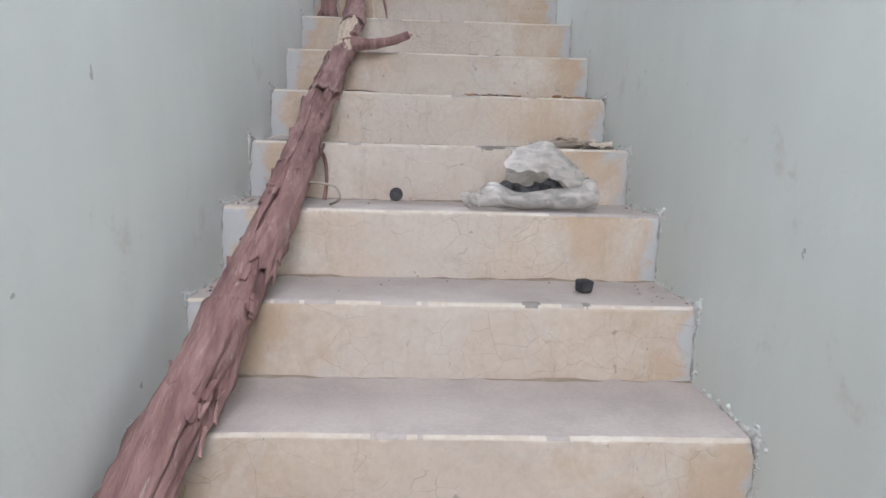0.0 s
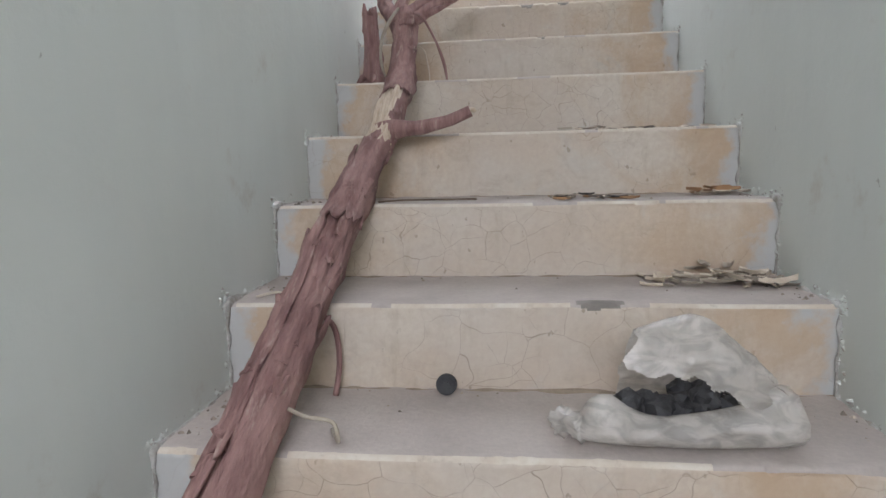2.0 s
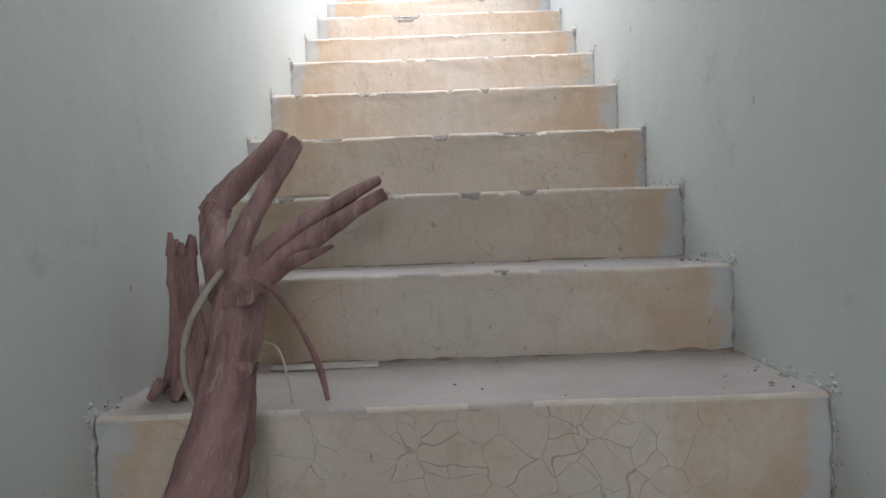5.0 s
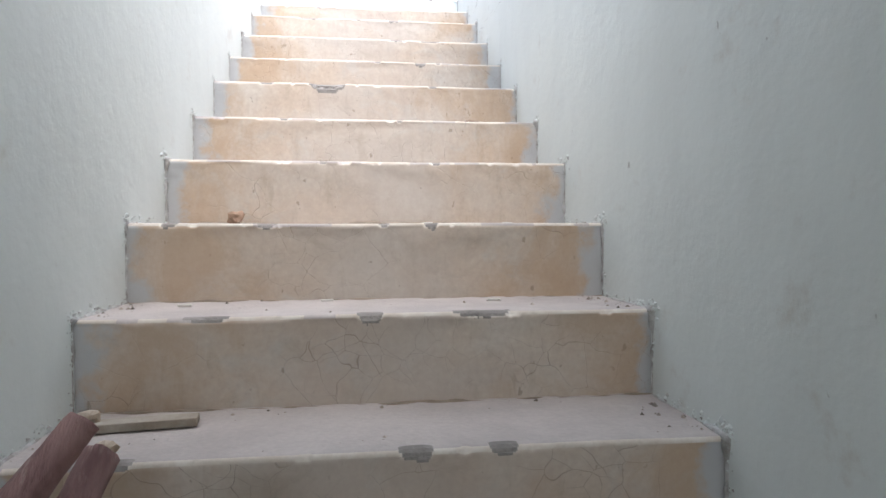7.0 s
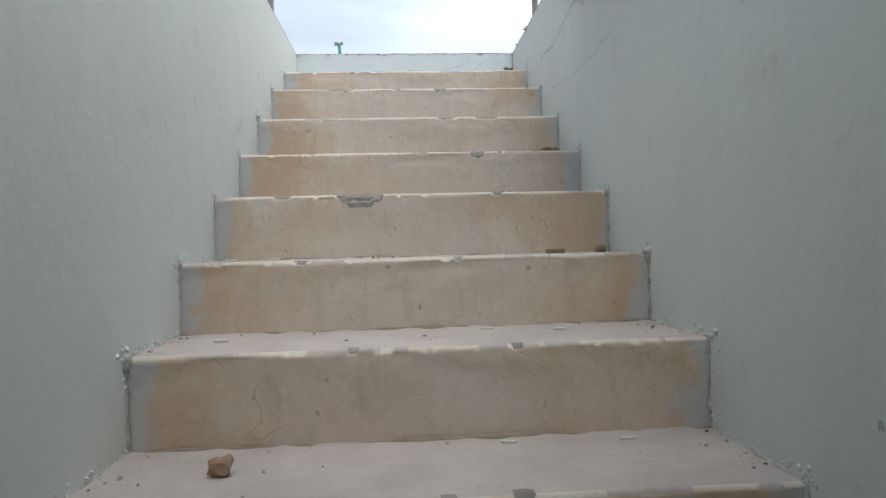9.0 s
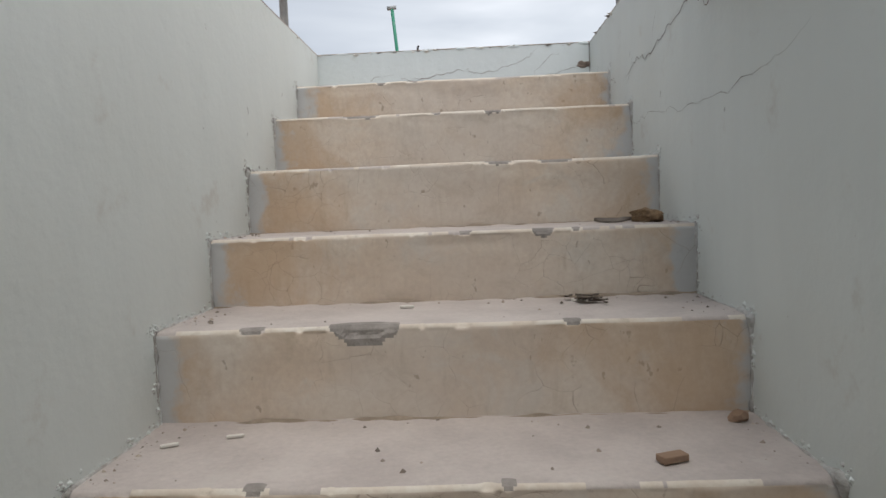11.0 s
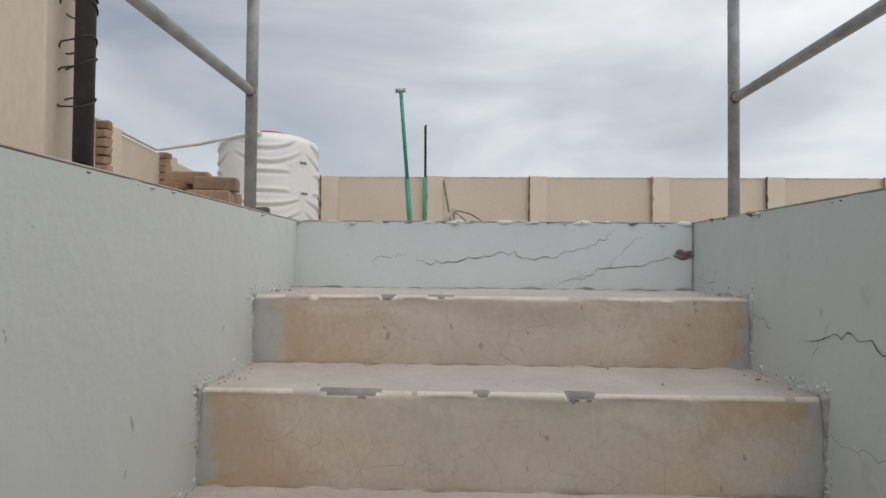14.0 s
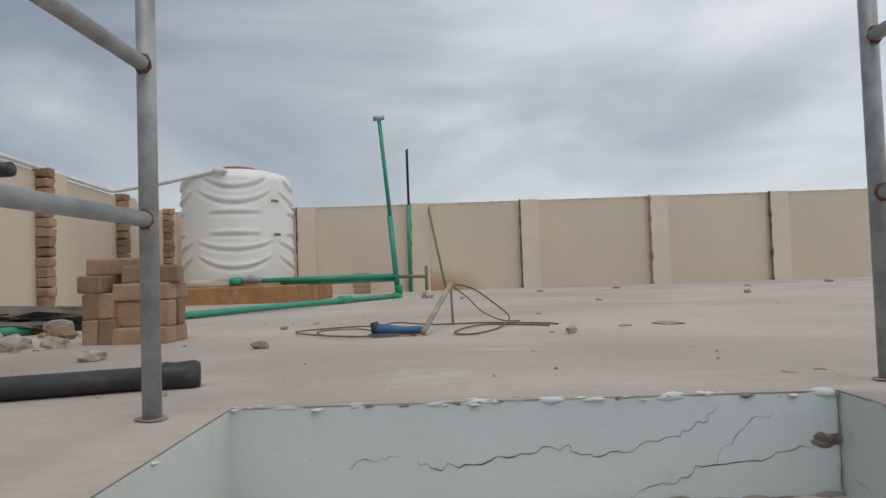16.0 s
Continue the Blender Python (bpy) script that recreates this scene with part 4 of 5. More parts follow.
stick = thing("white_stick", "pale wooden batten propped at a slant on the roof", "batten", (0, 0, 0))
tube_part("batten", [(-0.275, 7.15, roof_z(7.15) + 0.012), (-0.155, 7.62, 4.315)], 0.014, PAPER, stick, sides=6)
tube_part("prop", [(-0.155, 7.63, 4.30), (-0.150, 7.66, roof_z(7.66) + 0.002)], 0.007, PAPER, stick, sides=6)
cz = roof_z(7.4) + 0.006
cable = thing("electric_cable", "thin brown electric cable tangled in loops on the roof", "cable", (0, 0, 0))
tube_part("cable", [(-0.30, 7.2, cz), (-0.55, 7.12, cz), (-0.80, 7.3, cz), (-0.86, 7.45, cz), (-0.66, 7.6, cz), (-0.50, 7.50, cz + 0.01), (-0.42, 7.65, cz + 0.01), (-0.25, 7.6, cz), (0.0, 7.6, cz), (0.25, 7.5, cz), (0.33, 7.42, cz)], 0.0038, CABLE, cable, sides=7, smooth_n=8)
tube_part("cable", [(-0.155, 7.63, 4.315), (-0.05, 7.64, 4.29), (0.06, 7.62, 4.21), (0.12, 7.56, 4.15), (0.06, 7.35, cz), (-0.06, 7.10, cz), (-0.14, 7.12, cz), (-0.12, 7.3, cz), (0.0, 7.5, cz), (0.2, 7.42, cz), (0.28, 7.36, cz)], 0.0038, CABLE, cable, sides=7, smooth_n=8)
tube_part("cable", [(-0.155, 7.63, 4.31), (-0.08, 7.66, 4.25), (0.0, 7.7, 4.17), (0.10, 7.72, cz), (0.18, 7.65, cz)], 0.0032, CABLE, cable, sides=7, smooth_n=8)
tube_part("cable", [(-0.55, 7.14, cz), (-0.70, 7.22, cz), (-0.76, 7.42, cz), (-0.6, 7.48, cz), (-0.47, 7.3, cz), (-0.3, 7.12, cz)], 0.0032, CABLE, cable, sides=7, smooth_n=8)

# ---- sack over the stairwell edge ----
bm = bmesh.new()
bmesh.ops.create_icosphere(bm, subdivisions=5, radius=1.0)
for v in bm.verts:
    c = v.co.copy()
    sx, sy, sz = (math.copysign(abs(t) ** 0.7, t) for t in c)
    p = Vector((0.728 + 0.29 * sx, 4.10 + 0.42 * sy, ROOF_Z + 0.13 + 0.13 * sz))
    over = max(0.0, HALF - 0.004 - p.x)
    p.z -= over * 1.98
    p += c * 0.03 * noise.noise(c * 3 + Vector((2, 0, 0))) + c * 0.022 * noise.noise(Vector((c.x * 8, c.y * 8, c.z * 3))) + c * 0.012 * abs(noise.noise(Vector((c.x * 17, c.y * 11, c.z * 9))))
    if p.x > HALF - 0.006:
        p.z = max(p.z, ROOF_Z + 0.004)
    v.co = p
tagged(part("sack", bm, SACK, None, "", True), "dirty pale woven sack slumped over the wall edge", "sack")


# ---- log lying on the stairs ----
log = thing("tree_log", "purple-brown tree branch with peeling bark, lying up the stairs", "log", (0, 0, 0))
TRUNK = [(-0.53, 0.02, 0.63, 0.056), (-0.515, 0.195, 0.735, 0.055), (-0.486, 0.37, 0.84, 0.053), (-0.455, 0.60, 0.985, 0.050), (-0.428, 0.83, 1.128, 0.049), (-0.412, 1.06, 1.27, 0.047), (-0.398, 1.32, 1.432, 0.045),
         (-0.385, 1.50, 1.545, 0.044), (-0.362, 1.68, 1.657, 0.043), (-0.350, 1.85, 1.765, 0.043), (-0.352, 1.98, 1.86, 0.043), (-0.352, 2.06, 1.955, 0.041), (-0.362, 2.13, 2.04, 0.041), (-0.365, 2.17, 2.10, 0.036)]


def wood_part(name, pts, material, label="", sides=20, n=10, rough=0.28, seed=1.0, flute=0.22):
    return tube_part(name, [p[:3] for p in pts], [p[3] for p in pts], material, log, label, sides, n, rough, seed, flute)


v, f = tube([p[:3] for p in TRUNK], [p[3] * 0.93 for p in TRUNK], 44, 22, 0.32, 3.0, 0.3)
bare = []
for q in f:
    c = sum((Vector(v[i]) for i in q), Vector()) / len(q)
    top = noise.noise(Vector((c.x * 40, c.y * 9, 1)))
    bare.append(1 if 1.60 + 0.04 * top < c.y < 1.86 + 0.03 * top and c.x < -0.335 + 0.02 * top and c.z > 0 else 0)
part("trunk", mesh_of("trunk", v, f, [BARK, WOOD], bare), None, log)
# loose flakes of bark
rng = random.Random(11)
for i in range(46):
    t = rng.uniform(0.06, 0.92)
    line = np.array(TRUNK)
    y = 0.1 + t * 2.0
    k = int(np.clip(np.searchsorted(line[:, 1], y) - 1, 0, len(line) - 2))
    u = (y - line[k, 1]) / (line[k + 1, 1] - line[k, 1])
    c = Vector(line[k, :3] * (1 - u) + line[k + 1, :3] * u)
    d = Vector(line[k + 1, :3] - line[k, :3]).normalized()
    s = d.cross(Vector((0, 0, 1))).normalized()
    w = s.cross(d)
    a = rng.uniform(-0.4, math.pi + 0.4)
    nrm = s * math.cos(a) + w * math.sin(a)
    tan = d.cross(nrm)
    r = line[k, 3]
    ln, wd = rng.uniform(0.02, 0.06), rng.uniform(0.004, 0.011)
    lift = rng.uniform(0.002, 0.012)
    sgn = rng.choice((-1, 1))
    verts, faces = [], []
    for j in range(6):
        q = j / 5
        width = wd * (0.5 + 0.5 * math.sin(math.pi * (0.25 + 0.6 * q))) * (1 + 0.4 * rng.uniform(-1, 1))
        mid = c + d * sgn * ln * (q - 0.4) + nrm * (r * 0.99 + lift * q * q)
        for e_ in (-1, 0, 1):
            for th in (0, 0.003):
                verts.append(mid + tan * width * e_ + nrm * (th - 0.004 * abs(e_)))
    for j in range(5):
        o, p_ = j * 6, (j + 1) * 6
        faces += [(o, o + 2, p_ + 2, p_), (o + 2, o + 4, p_ + 4, p_ + 2), (o + 1, p_ + 1, p_ + 3, o + 3), (o + 3, p_ + 3, p_ + 5, o + 5), (o, p_, p_ + 1, o + 1), (o + 4, o + 5, p_ + 5, p_ + 4)]
    faces += [(0, 1, 3, 2), (2, 3, 5, 4), (30, 32, 33, 31), (32, 34, 35, 33)]
    part("bark_flake", mesh_of("bark_flake", verts, faces, BARK, smooth=False), None, log)


def bark_plate(y0, y1, a0, a1, lift0, lift1, seed):
    """A sleeve of loose bark round part of the trunk, its two ends jagged and lifted."""
    line = spline(TRUNK, 12)
    n, m = 40, 18
    outer = []
    for j in range(m + 1):
        v_ = j / m
        a = a0 + (a1 - a0) * v_
        end0 = 0.05 * noise.noise(Vector((v_ * 4, seed, 0))) + 0.02 * noise.noise(Vector((v_ * 13, seed, 1)))
        end1 = 0.05 * noise.noise(Vector((v_ * 4, seed, 5))) + 0.02 * noise.noise(Vector((v_ * 13, seed, 6)))
        for i in range(n + 1):
            u = i / n
            y = y0 + end0 + (y1 + end1 - y0 - end0) * u
            k = int(np.clip(np.searchsorted(line[:, 1], y) - 1, 0, len(line) - 2))
            w_ = (y - line[k, 1]) / (line[k + 1, 1] - line[k, 1])
            c = Vector(line[k, :3] * (1 - w_) + line[k + 1, :3] * w_)
            d = Vector(line[k + 1, :3] - line[k, :3]).normalized()
            s_ = d.cross(Vector((0, 0, 1))).normalized()
            t_ = s_.cross(d)
            wob = a + 0.16 * noise.noise(Vector((u * 5, v_ * 2, seed)))
            nrm = s_ * math.cos(wob) + t_ * math.sin(wob)
            r = line[k, 3] * 1.02 + lift0 * max(0, 1 - u * 4) ** 2 + lift1 * max(0, 1 - (1 - u) * 4) ** 2
            r += 0.004 * noise.noise(Vector((u * 9, v_ * 5, seed))) + 0.003 * noise.noise(Vector((u * 5, v_ * 16, seed))) + 0.006 * (abs(v_ - 0.5) * 2) ** 4 * noise.noise(Vector((u * 4, seed, 3)))
            outer.append((c + nrm * r, nrm))
    verts = [p for p, q in outer] + [p - q * 0.006 for p, q in outer]
    o, w = len(outer), n + 1
    faces = []
    for j in range(m):
        for i in range(n):
            a = j * w + i
            faces += [(a, a + 1, a + w + 1, a + w), (o + a, o + a + w, o + a + w + 1, o + a + 1)]
    for i in range(n):
        faces += [(i, o + i, o + i + 1, i + 1), (m * w + i, m * w + i + 1, o + m * w + i + 1, o + m * w + i)]
    for j in range(m):
        a, b = j * w, j * w + n
        faces += [(a, a + w, o + a + w, o + a), (b, o + b, o + b + w, b + w)]
    part("bark_plate", mesh_of("bark_plate", verts, faces, BARK), None, log)


for spec in ((0.06, 0.52, 0.7, 2.9, 0.003, 0.010, 1.0), (0.34, 0.98, 1.7, 3.5, 0.004, 0.006, 2.0), (0.62, 1.10, -0.4, 1.3, 0.006, 0.008, 3.0), (0.84, 1.31, 1.6, 3.3, 0.004, 0.014, 4.0),
             (1.34, 1.64, 0.1, 2.0, 0.016, 0.006, 5.0), (1.38, 1.60, 2.1, 3.4, 0.004, 0.008, 6.0), (1.87, 2.06, 0.2, 2.9, 0.008, 0.002, 7.0)):
    bark_plate(*spec)
# forked limbs
wood_part("limb", [(-0.38, 2.14, 2.05, 0.030), (-0.415, 2.20, 2.10, 0.027), (-0.452, 2.28, 2.15, 0.026), (-0.470, 2.35, 2.205, 0.029), (-0.445, 2.41, 2.26, 0.026), (-0.408, 2.47, 2.32, 0.023), (-0.375, 2.51, 2.37, 0.021)], BARK, seed=6)
wood_part("limb", [(-0.37, 2.12, 2.04, 0.024), (-0.39, 2.19, 2.10, 0.022), (-0.385, 2.28, 2.18, 0.020), (-0.362, 2.36, 2.255, 0.020), (-0.335, 2.46, 2.345, 0.019)], BARK, seed=8)
wood_part("limb", [(-0.375, 2.12, 2.03, 0.036), (-0.335, 2.18, 2.085, 0.030), (-0.27, 2.25, 2.14, 0.022), (-0.20, 2.33, 2.19, 0.0165), (-0.142, 2.39, 2.226, 0.014)], BARK, seed=10)
wood_part("limb", [(-0.375, 2.13, 2.05, 0.030), (-0.338, 2.19, 2.112, 0.022), (-0.275, 2.265, 2.172, 0.016), (-0.205, 2.345, 2.222, 0.013), (-0.152, 2.405, 2.258, 0.010)], BARK, seed=14)
wood_part("spur", [(-0.30, 2.20, 2.10, 0.014), (-0.255, 2.20, 2.115, 0.009), (-0.215, 2.205, 2.13, 0.003)], BARK, seed=15, sides=10)
for kx, ky, kz, kr in ((-0.47, 2.335, 2.195, 0.024), (-0.345, 2.10, 2.06, 0.026), (-0.335, 2.03, 1.95, 0.018), (-0.385, 1.42, 1.53, 0.018), (-0.44, 0.86, 1.18, 0.022)):
    part("knot", lump((kr, kr, kr), kx * 40, 3, 0.7), BARK, log).location = (kx, ky, kz - kr * 0.7)
wood_part("limb", [(-0.365, 1.70, 1.67, 0.030), (-0.31, 1.69, 1.685, 0.024), (-0.25, 1.69, 1.69, 0.019), (-0.18, 1.70, 1.705, 0.016), (-0.118, 1.70, 1.73, 0.015)], BARK, seed=12)
for x, y, z in ((-0.373, 2.512, 2.372), (-0.333, 2.462, 2.348), (-0.142, 2.393, 2.228), (-0.115, 1.70, 1.731)):
    part("cut_end", lump((0.014, 0.014, 0.009), x * 50, 2, 0.4), WOOD, log).location = (x, y, z - 0.006)
stub = thing("broken_branch", "short dark red broken branch leaning on the wall", "branch", (0, 0, 0))
tube_part("branch", [(-0.50, 2.24, 1.872), (-0.497, 2.25, 1.95), (-0.508, 2.265, 2.05), (-0.512, 2.28, 2.13)], [0.040, 0.031, 0.029, 0.026], BARK, stub, sides=20, smooth_n=10, rough=0.35, seed=21, flute=0.4)
for i in range(5):
    a = i * 1.26
    tube_part("splinter", [(-0.512 + 0.018 * math.cos(a), 2.28 + 0.02 * math.sin(a), 2.12), (-0.512 + 0.021 * math.cos(a), 2.285 + 0.024 * math.sin(a), 2.155 + 0.02 * math.sin(i * 3))], [0.012, 0.004], BARK, stub, sides=6)
    tube_part("splinter", [(-0.50 + 0.03 * math.cos(a), 2.22 + 0.03 * math.sin(a), 1.90), (-0.505 + 0.045 * math.cos(a), 2.205 + 0.04 * math.sin(a), 1.874)], [0.014, 0.006], BARK, stub, sides=6)
twig = thing("bark_strip", "thin curling strips of bark hanging from the branch", "twig", (0, 0, 0))
tube_part("strip", [(-0.345, 2.10, 2.09), (-0.30, 2.10, 2.07), (-0.26, 2.12, 2.0), (-0.235, 2.14, 1.93), (-0.225, 2.15, 1.872)], [0.004, 0.0045, 0.004, 0.006, 0.004], BARK, twig, sides=6, smooth_n=6)
tube_part("strip", [(-0.375, 2.10, 2.10), (-0.40, 2.08, 2.06), (-0.43, 2.08, 2.0), (-0.435, 2.08, 1.93), (-0.42, 2.09, 1.872)], [0.005, 0.006, 0.0055, 0.005, 0.003], PAPER, twig, sides=6, smooth_n=6)
tube_part("strip", [(-0.34, 2.12, 1.98), (-0.30, 2.12, 1.97), (-0.285, 2.13, 1.91), (-0.283, 2.14, 1.872)], 0.0022, PAPER, twig, sides=6, smooth_n=6)
for k, pts in enumerate((((-0.37, 0.93, 1.20), (-0.33, 0.90, 1.20), (-0.29, 0.905, 1.19), (-0.28, 0.90, 1.16), (-0.32, 1.0, 1.136)), ((-0.40, 1.17, 1.31), (-0.365, 1.185, 1.27), (-0.355, 1.18, 1.20), (-0.36, 1.16, 1.136)), ((-0.55, 1.19, 1.20), (-0.50, 1.17, 1.17), (-0.47, 1.15, 1.16)),
                         ((-0.55, 1.25, 1.318), (-0.5, 1.24, 1.33), (-0.46, 1.25, 1.32)), ((-0.34, 1.53, 1.50), (-0.28, 1.54, 1.503), (-0.2, 1.6, 1.50), (-0.1, 1.6, 1.5)))):
    tube_part("strip", pts, (0.0035, 0.006, 0.0028, 0.003, 0.0025)[k], (PAPER, BARK, PAPER, PAPER, CABLE)[k], twig, sides=6, smooth_n=6)

# ---- charcoal in a torn plastic bag ----
bag = thing("plastic_bag", "crumpled whitish plastic bag, torn open, holding charcoal", "bag", (0, 0, 0))
bz = 1.136


def bag_sheet(point, rows, cols, seed, crease=0.012, skip=None):
    """A crumpled film over a grid; point(u, v) gives its place, skip(u, v) where it is torn away."""
    verts, faces = [], []
    for i in range(rows + 1):
        for k in range(cols + 1):
            u, v_ = k / cols, i / rows
            p = Vector(point(u, v_))
            q = p * 8.5 + Vector((seed, 0, 0))
            f1 = 1 - abs(noise.noise(q)) * 3.0
            f2 = 1 - abs(noise.noise(Vector((p.x * 9 + p.z * 14, p.y * 26, p.z * 34 - p.x * 10 + seed)))) * 3.0
            f3 = abs(noise.noise(p * 42)) * 3 - 1
            verts.append(p + Vector((0.25, -1, 0.45)) * crease * (0.75 * f1 + 0.22 * f2 + 0.03 * f3 - 0.4))
    for v_ in verts:
        v_.z = max(v_.z, bz + 0.002)
    for i in range(rows):
        for k in range(cols):
            if skip and skip((k + 0.5) / cols, (i + 0.5) / rows):
                continue
            a = i * (cols + 1) + k
            faces.append((a, a + 1, a + cols + 2, a + cols + 1))
    me = mesh_of("bag_film", verts, faces, BAG)
    return me


def hood(u, v_):
    """The upright back of the bag, from its torn front hem over the crown down behind."""
    top = 0.165 + 0.035 * math.sin(min(1, u * 1.7) * math.pi * 0.5) - 0.115 * max(0, u - 0.42) ** 1.3 * 1.9
    hem = 0.112 - 0.05 * u - 0.055 * max(0, u - 0.45) * 1.8
    lean = 0.012 * math.sin(u * 5)
    line = spline([(0.975 + 0.02 * (u - 0.5) ** 2, hem), (0.992 + lean, hem + (top - hem) * 0.55), (1.035 + lean, top), (1.10, top * 0.82), (1.15, top * 0.4), (1.165, 0.0)], 8)
    f_ = v_ * (len(line) - 1)
    i = min(int(f_), len(line) - 2)
    y, z = line[i] * (1 - f_ + i) + line[i + 1] * (f_ - i)
    side = math.sin(min(1.0, v_ * 1.6) * math.pi * 0.5)
    return (0.172 + 0.25 * u - 0.03 * (1 - u) * (1 - side) + 0.02 * (z / 0.2) * (1 - u), y + 0.03 * (u - 0.5) ** 2, bz + max(0, z))


def skirt(u, v_):
    """The slumped front and floor of the bag, with a fat rolled rim in front of the coal."""
    x = 0.085 + 0.345 * u
    fat = 0.024 + 0.015 * math.exp(-((u - 0.17) / 0.12) ** 2) + 0.026 * max(0, u - 0.45) + 0.010 * math.exp(-((u - 0.95) / 0.08) ** 2)
    pinch = 1 - 0.45 * math.exp(-((u - 0.01) / 0.05) ** 2)
    y_mid = 0.972 + 0.05 * (u - 0.5) ** 2 * 2 - 0.012
    a = -0.5 * math.pi + v_ * 1.55 * math.pi
    return (x, y_mid - fat * 1.15 * pinch * math.cos(a), bz + fat * pinch * (1 + 0.98 * math.sin(a)) + 0.004)


part("bag_film", bag_sheet(hood, 90, 100, 4.0, 0.017, lambda u, v_: v_ < 0.07 + 0.07 * noise.noise(Vector((u * 7, 3, 0))) or u < 0.05 * (1 + noise.noise(Vector((v_ * 9, 1, 0))))), BAG, bag)
part("bag_film", bag_sheet(skirt, 48, 150, 9.0, 0.013, lambda u, v_: ((u - 0.86) / 0.035) ** 2 + ((v_ - 0.62) / 0.09) ** 2 < 1 + 0.4 * noise.noise(Vector((u * 40, v_ * 20, 0)))), BAG, bag)
part("bag_film", bag_sheet(lambda u, v_: (0.405 + 0.028 * math.sin(v_ * math.pi), 0.955 + 0.20 * u, bz + (0.10 - 0.03 * u) * (1 - v_)), 20, 24, 12.0, 0.012), BAG, bag)
tube_part("knot", [(0.068, 1.0, bz + 0.02), (0.082, 0.985, bz + 0.028), (0.105, 0.965, bz + 0.03)], [0.022, 0.016, 0.024], BAG, bag, "bunched plastic knot", sides=20, smooth_n=6, rough=0.6, seed=9, flute=0.6)
rng = random.Random(3)
for i in range(34):
    x, y = 0.265 + rng.uniform(-0.085, 0.10), 1.03 + rng.uniform(-0.035, 0.06)
    s = rng.uniform(0.016, 0.028)
    ob = placed(part("charcoal", lump((s, s * 0.8, s * 0.8), i * 1.3, 2, 0.6), COAL), x, y, bz + 0.006 + rng.uniform(0, 0.042), rng.uniform(0, 360), rng.uniform(-30, 30))
    ob.parent = bag
for x, y, z, s, rz in ((0.360, 0.775, 0.945, 0.0175, 20),):
    bm = box((-s, -s, 0), (s, s, 1.9 * s), 0.006)
    for v_ in bm.verts:
        v_.co += 0.005 * Vector((noise.noise(v_.co * 60), noise.noise(v_.co * 60 + Vector((3, 0, 0))), 0))
    tagged(placed(part("charcoal_block", bm, COAL), x, y, z, rz), "squarish black charcoal block on a step", "charcoal")
ball = thing("round_charcoal", "round black charcoal tablet on edge against a riser", "charcoal", (-0.139, 1.178, 1.136))
bm = bmesh.new()
bmesh.ops.create_cone(bm, cap_ends=True, segments=28, radius1=0.021, radius2=0.021, depth=0.018)
bmesh.ops.bevel(bm, geom=bm.edges[:], offset=0.003, segments=2, affect="EDGES")
placed(part("disc", bm, COAL, ball), 0, 0, 0.021, 0, 78)
bm = bmesh.new()
bmesh.ops.create_cone(bm, cap_ends=True, segments=16, radius1=0.007, radius2=0.007, depth=0.003)
placed(part("hub", bm, BLACK, ball), 0, -0.0105, 0.022, 0, 78)


# ---- litter on the steps ----
def scrap(name, x, y, size, material, seed, label, category, group="", z=None, curl=0.5):
    """A thin curled scrap, leaf or husk."""
    n = 7
    verts, faces = [], []
    for j in range(n):
        u = j / (n - 1) * 2 - 1
        w = size * 0.34 * (1 - 0.75 * u * u) * (1 + 0.4 * noise.noise(Vector((j, seed, 0))))
        for e_ in (-1, 0, 1):
            h = size * curl * (0.30 * e_ * e_ + 0.22 * u * u + 0.15 * noise.noise(Vector((j * 0.7, e_ * 0.8, seed))))
            for th in (0.0, 0.0009):
                verts.append(Vector((u * size, e_ * w, max(0, h) + th)))
    for j in range(n - 1):
        o, p_ = j * 6, (j + 1) * 6
        faces += [(o, o + 2, p_ + 2, p_), (o + 2, o + 4, p_ + 4, p_ + 2), (o + 1, p_ + 1, p_ + 3, o + 3), (o + 3, p_ + 3, p_ + 5, o + 5), (o, p_, p_ + 1, o + 1), (o + 4, o + 5, p_ + 5, p_ + 4)]
    ob = part(name, mesh_of(name, verts, faces, material, smooth=False), None)
    placed(ob, x, y, (tread_z(y) if z is None else z) + 0.001, seed * 77 % 360, rx=(seed * 31 % 60) - 30)
    return tagged(ob, label, category, group)


rng = random.Random(8)
for i in range(64):
    hx = 0.28 + 0.30 * rng.random() ** 0.8
    scrap("husk", hx, rng.uniform(1.36, 1.475), rng.uniform(0.014, 0.042), PAPER if i % 7 else GRIT, i * 1.37 + 0.3, "dry torn papery husk in a heap on a step", "husk", "husks", tread_z(1.4) + rng.uniform(0, 0.035) * math.exp(-((hx - 0.45) / 0.1) ** 2), curl=0.3 + 0.5 * rng.random())
for i in range(30):
    scrap("husk", 0.09 + 0.19 * rng.random(), rng.uniform(1.54, 1.64), rng.uniform(0.01, 0.026), (PAPER, GRIT, LEAF, COAL)[i % 4], i + 40.3, "dry plant scrap littering a step", "scrap", "scraps", tread_z(1.6) + rng.uniform(0, 0.008))
for i in range(10):
    scrap("leaf", rng.uniform(0.44, 0.57), rng.uniform(1.62, 1.74), rng.uniform(0.018, 0.04), LEAF if i < 5 else PAPER, i + 80.3, "brown dead leaf on a step", "leaf", "leaves", tread_z(1.7) + rng.uniform(0, 0.014))
for i in range(34):
    x = 0.1 + 0.48 * rng.random() ** 0.7
    scrap("husk", x, 1.84 + 0.34 * (x - 0.1) + rng.uniform(-0.05, 0.04), rng.uniform(0.012, 0.03), (PAPER, GRIT, PAPER)[i % 3], i + 120.3, "pale dry husk flake on a step", "husk", "flakes", tread_z(1.85) + rng.uniform(0, 0.006))
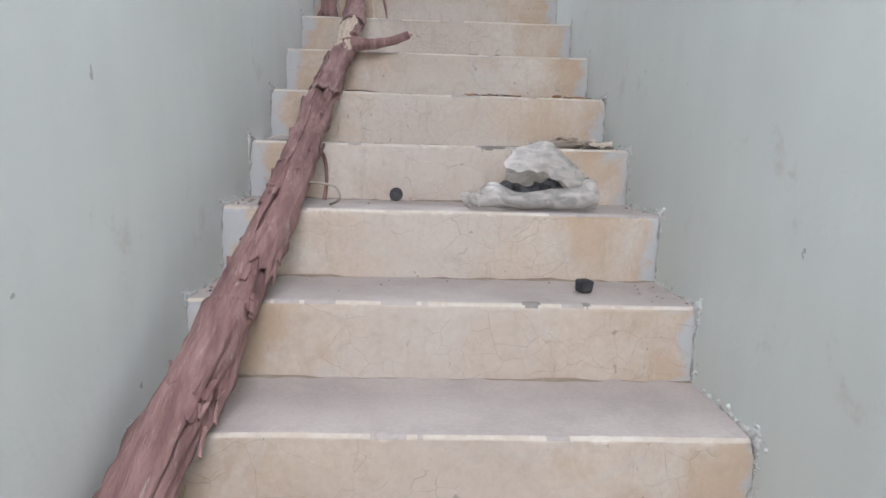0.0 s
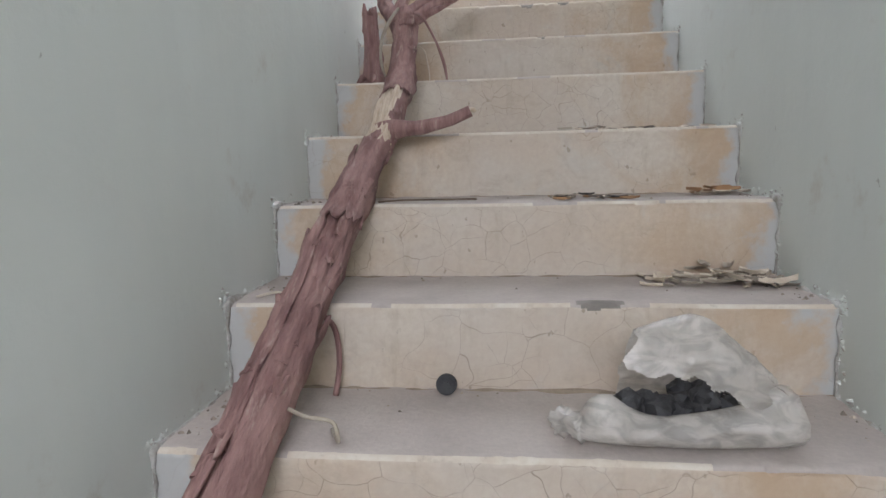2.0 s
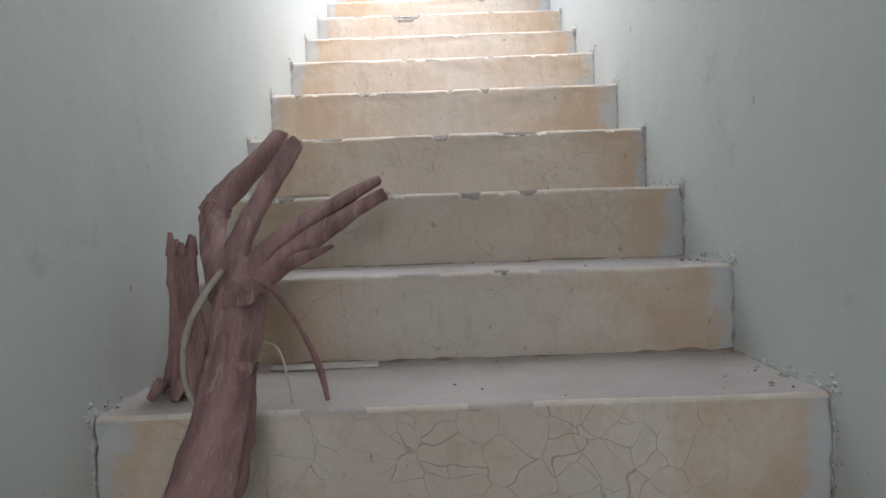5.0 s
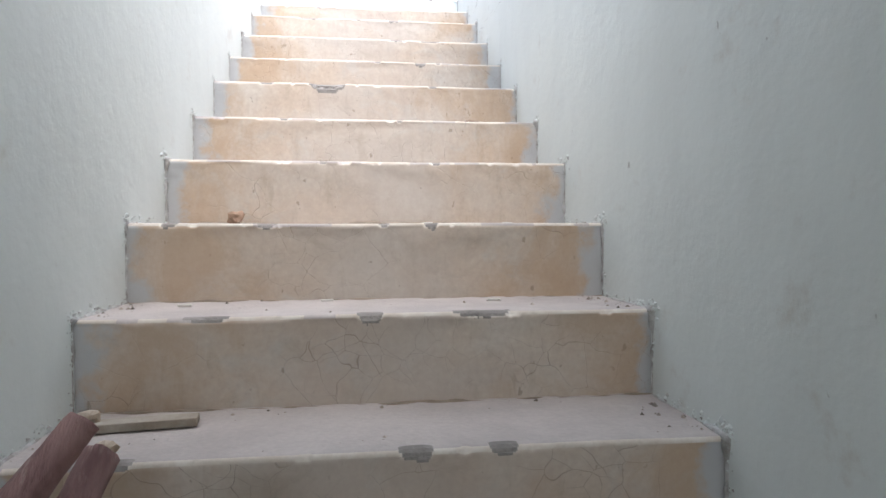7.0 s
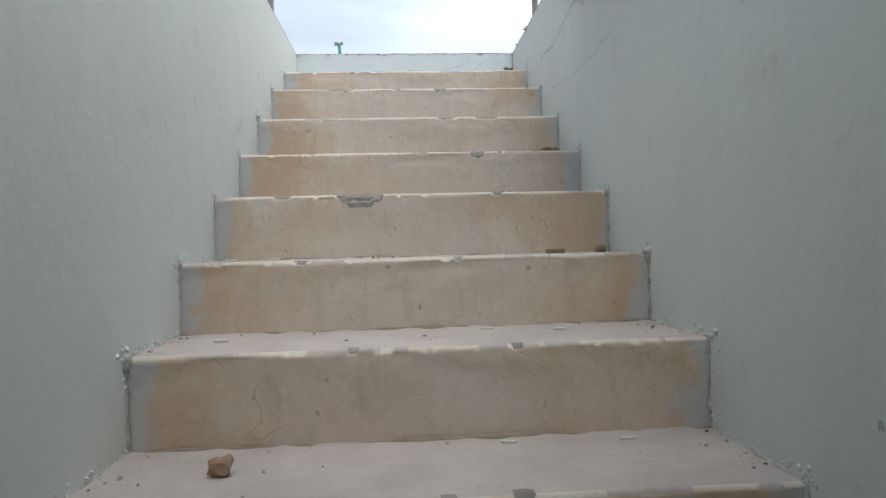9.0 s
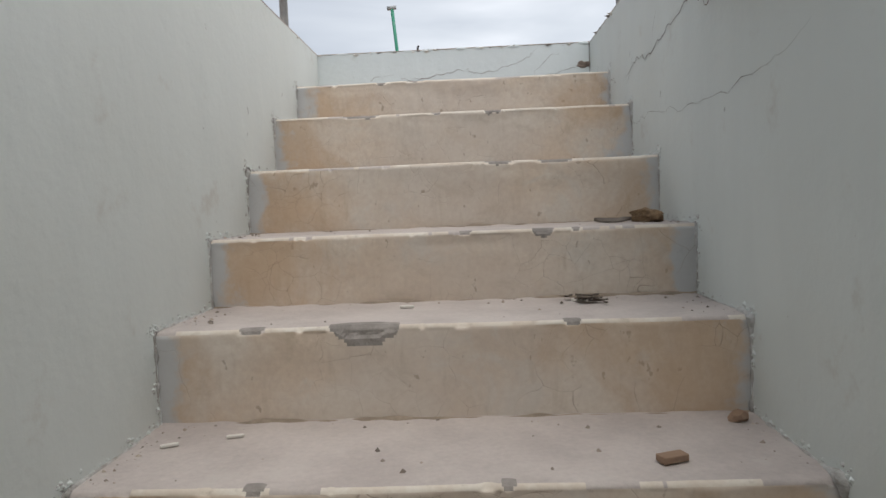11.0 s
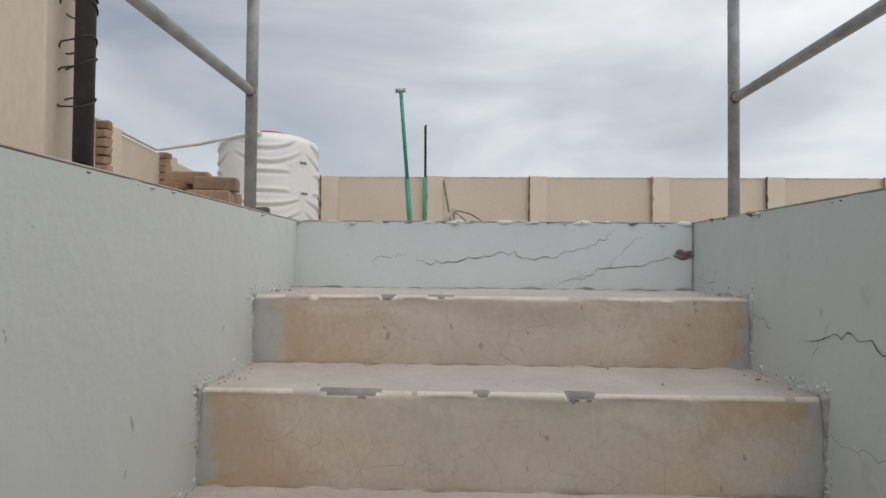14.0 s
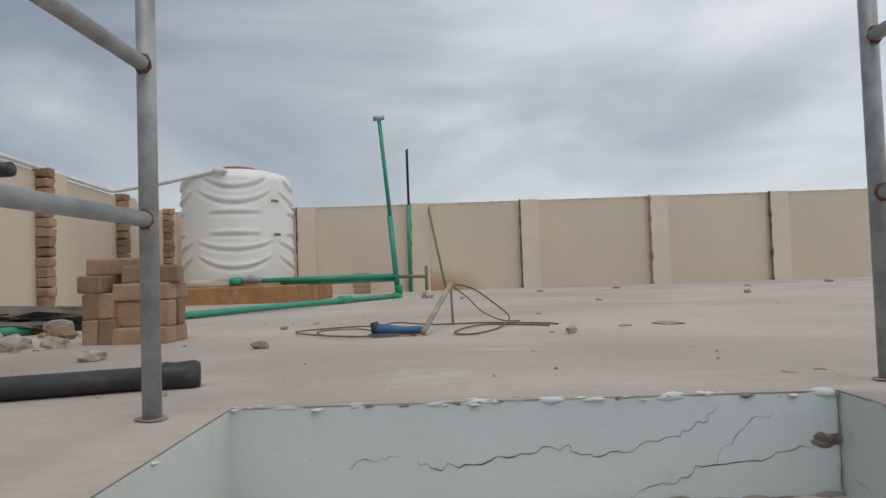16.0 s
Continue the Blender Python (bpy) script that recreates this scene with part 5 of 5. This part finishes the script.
for i in range(16):
    scrap("bark_scrap", 0.315 + rng.gauss(0, 0.025), 4.44 + rng.gauss(0, 0.02), rng.uniform(0.010, 0.022), JOINT, i + 160.3, "black dried bark scrap on a step", "scrap", "dark scraps", tread_z(4.4) + rng.uniform(0, 0.012))
cob = thing("corn_cob", "dry brown corn cob lying on a step", "corn cob", (0.525, 4.69, 3.371))
cob.rotation_euler = (0, 0, radians(-12))
v, f = tube([(0.035, -0.045, 0.018), (0.018, -0.02, 0.019), (0, 0.0, 0.019), (-0.03, 0.04, 0.016)], [0.013, 0.0185, 0.019, 0.011], 22, 14, 0.6, 5.0, 0.8)
part("cob", mesh_of("cob", v, f, plain("dry_corn_cob", (0.30, 0.20, 0.11), (0.18, 0.115, 0.065), 60, 0.9, grain=120, bump_s=0.8)), None, cob)
husk_ob = scrap("husk", 0.445, 4.73, 0.05, GRIT, 201.0, "flat grey husk with a white scrap on a step", "husk")
# thin tiles and sticks
for nm, lo, hi, m, at, rz, lab, cat in (("paper_strip", (-0.11, -0.018, 0), (0.11, 0.018, 0.006), CHALK, (-0.275, 2.40, 1.872), 3, "folded white card strip lying on a step", "card"),
                                        ("wood_batten", (-0.09, -0.02, 0), (0.09, 0.02, 0.016), PAPER, (-0.43, 2.90, 2.245), 8, "short pale wooden batten on a step", "batten"),
                                        ("tile_shard", (-0.024, -0.012, 0), (0.024, 0.012, 0.012), BRICK, (0.37, 3.99, 3.004), 20, "red brick shard on a step", "brick shard")):
    tagged(placed(part(nm, box(lo, hi, 0.002), m), *at, rz), lab, cat)
tagged(placed(part("brick_shard", lump((0.022, 0.018, 0.02), 4.4, 2, 0.5), BRICK), -0.37, 3.45, 2.628, 15), "small broken brick lump on a step", "brick shard")
tagged(placed(part("brick_shard", lump((0.02, 0.014, 0.012), 6.4, 2, 0.5), BRICK), 0.55, 4.17, 3.004, 15), "small broken brick lump on a step", "brick shard")
for i, (x, y) in enumerate(((-0.38, 3.49), (-0.46, 3.78), (0.16, 3.85), (0.33, 3.80), (-0.41, 4.14), (-0.10, 4.43), (0.30, 4.45), (-0.02, 5.02), (-0.44, 3.2), (0.29, 3.22), (-0.12, 3.26), (0.40, 3.55), (0.16, 3.56), (-0.52, 4.1))):
    ob = tagged(placed(part("white_chip", box((-0.016, -0.004, 0), (0.016, 0.004, 0.006), 0.0015), CHALK), x, y, tread_z(y) + 0.0015, i * 41 % 60 - 30), "small white plaster chip on a step", "plaster chip", "plaster chips")
# grit gathered in the corners of the treads
rng = random.Random(21)
verts, faces = [], []
for k, (y0, z0) in enumerate(NOSES):
    back = NOSES[k + 1][0] if k + 1 < len(NOSES) else END_Y
    if k < 4:
        continue
    for i in range(90):
        edge = rng.random()
        if edge < 0.45:
            x, y = rng.uniform(-0.58, 0.58), back - abs(rng.gauss(0, 0.022)) - 0.008
        elif edge < 0.85:
            x, y = rng.choice((-1, 1)) * (0.585 - abs(rng.gauss(0, 0.035))), rng.uniform(y0 + 0.03, back - 0.01)
        else:
            x, y = rng.uniform(-0.55, 0.55), rng.uniform(y0 + 0.03, back)
        s = 0.0018 + 0.006 * rng.random() ** 3
        o = len(verts)
        a = rng.uniform(0, 6.28)
        for j in range(4):
            verts.append((x + s * math.cos(a + j * 1.57) * rng.uniform(0.6, 1.2), y + s * math.sin(a + j * 1.57) * rng.uniform(0.6, 1.2), z0 + 0.0005))
        verts.append((x, y, z0 + s * rng.uniform(0.6, 1.2)))
        faces += [(o, o + 1, o + 4), (o + 1, o + 2, o + 4), (o + 2, o + 3, o + 4), (o + 3, o, o + 4)]
tagged(new("grit", mesh_of("grit", verts, faces, GRIT, smooth=False)), "fine grit and plaster crumbs swept along the steps", "grit", kind="stuff")
# crumbs on the roof
verts, faces = [], []
for i in range(320):
    y = 5.9 + 8 * rng.random() ** 1.6
    x = rng.uniform(-1.5, 1.5) * (y - 4.0) * 0.5
    s = 0.002 + 0.008 * rng.random() ** 4
    z = roof_z(y) - 0.002 + 0.004
    o = len(verts)
    a = rng.uniform(0, 6.28)
    verts += [(x + s * math.cos(a + j * 1.57), y + s * math.sin(a + j * 1.57), z) for j in range(4)] + [(x, y, z + s * 0.8)]
    faces += [(o, o + 1, o + 4), (o + 1, o + 2, o + 4), (o + 2, o + 3, o + 4), (o + 3, o, o + 4)]
tagged(new("gravel", mesh_of("gravel", verts, faces, GRIT, smooth=False)), "scattered gravel crumbs on the roof screed", "gravel", kind="stuff")
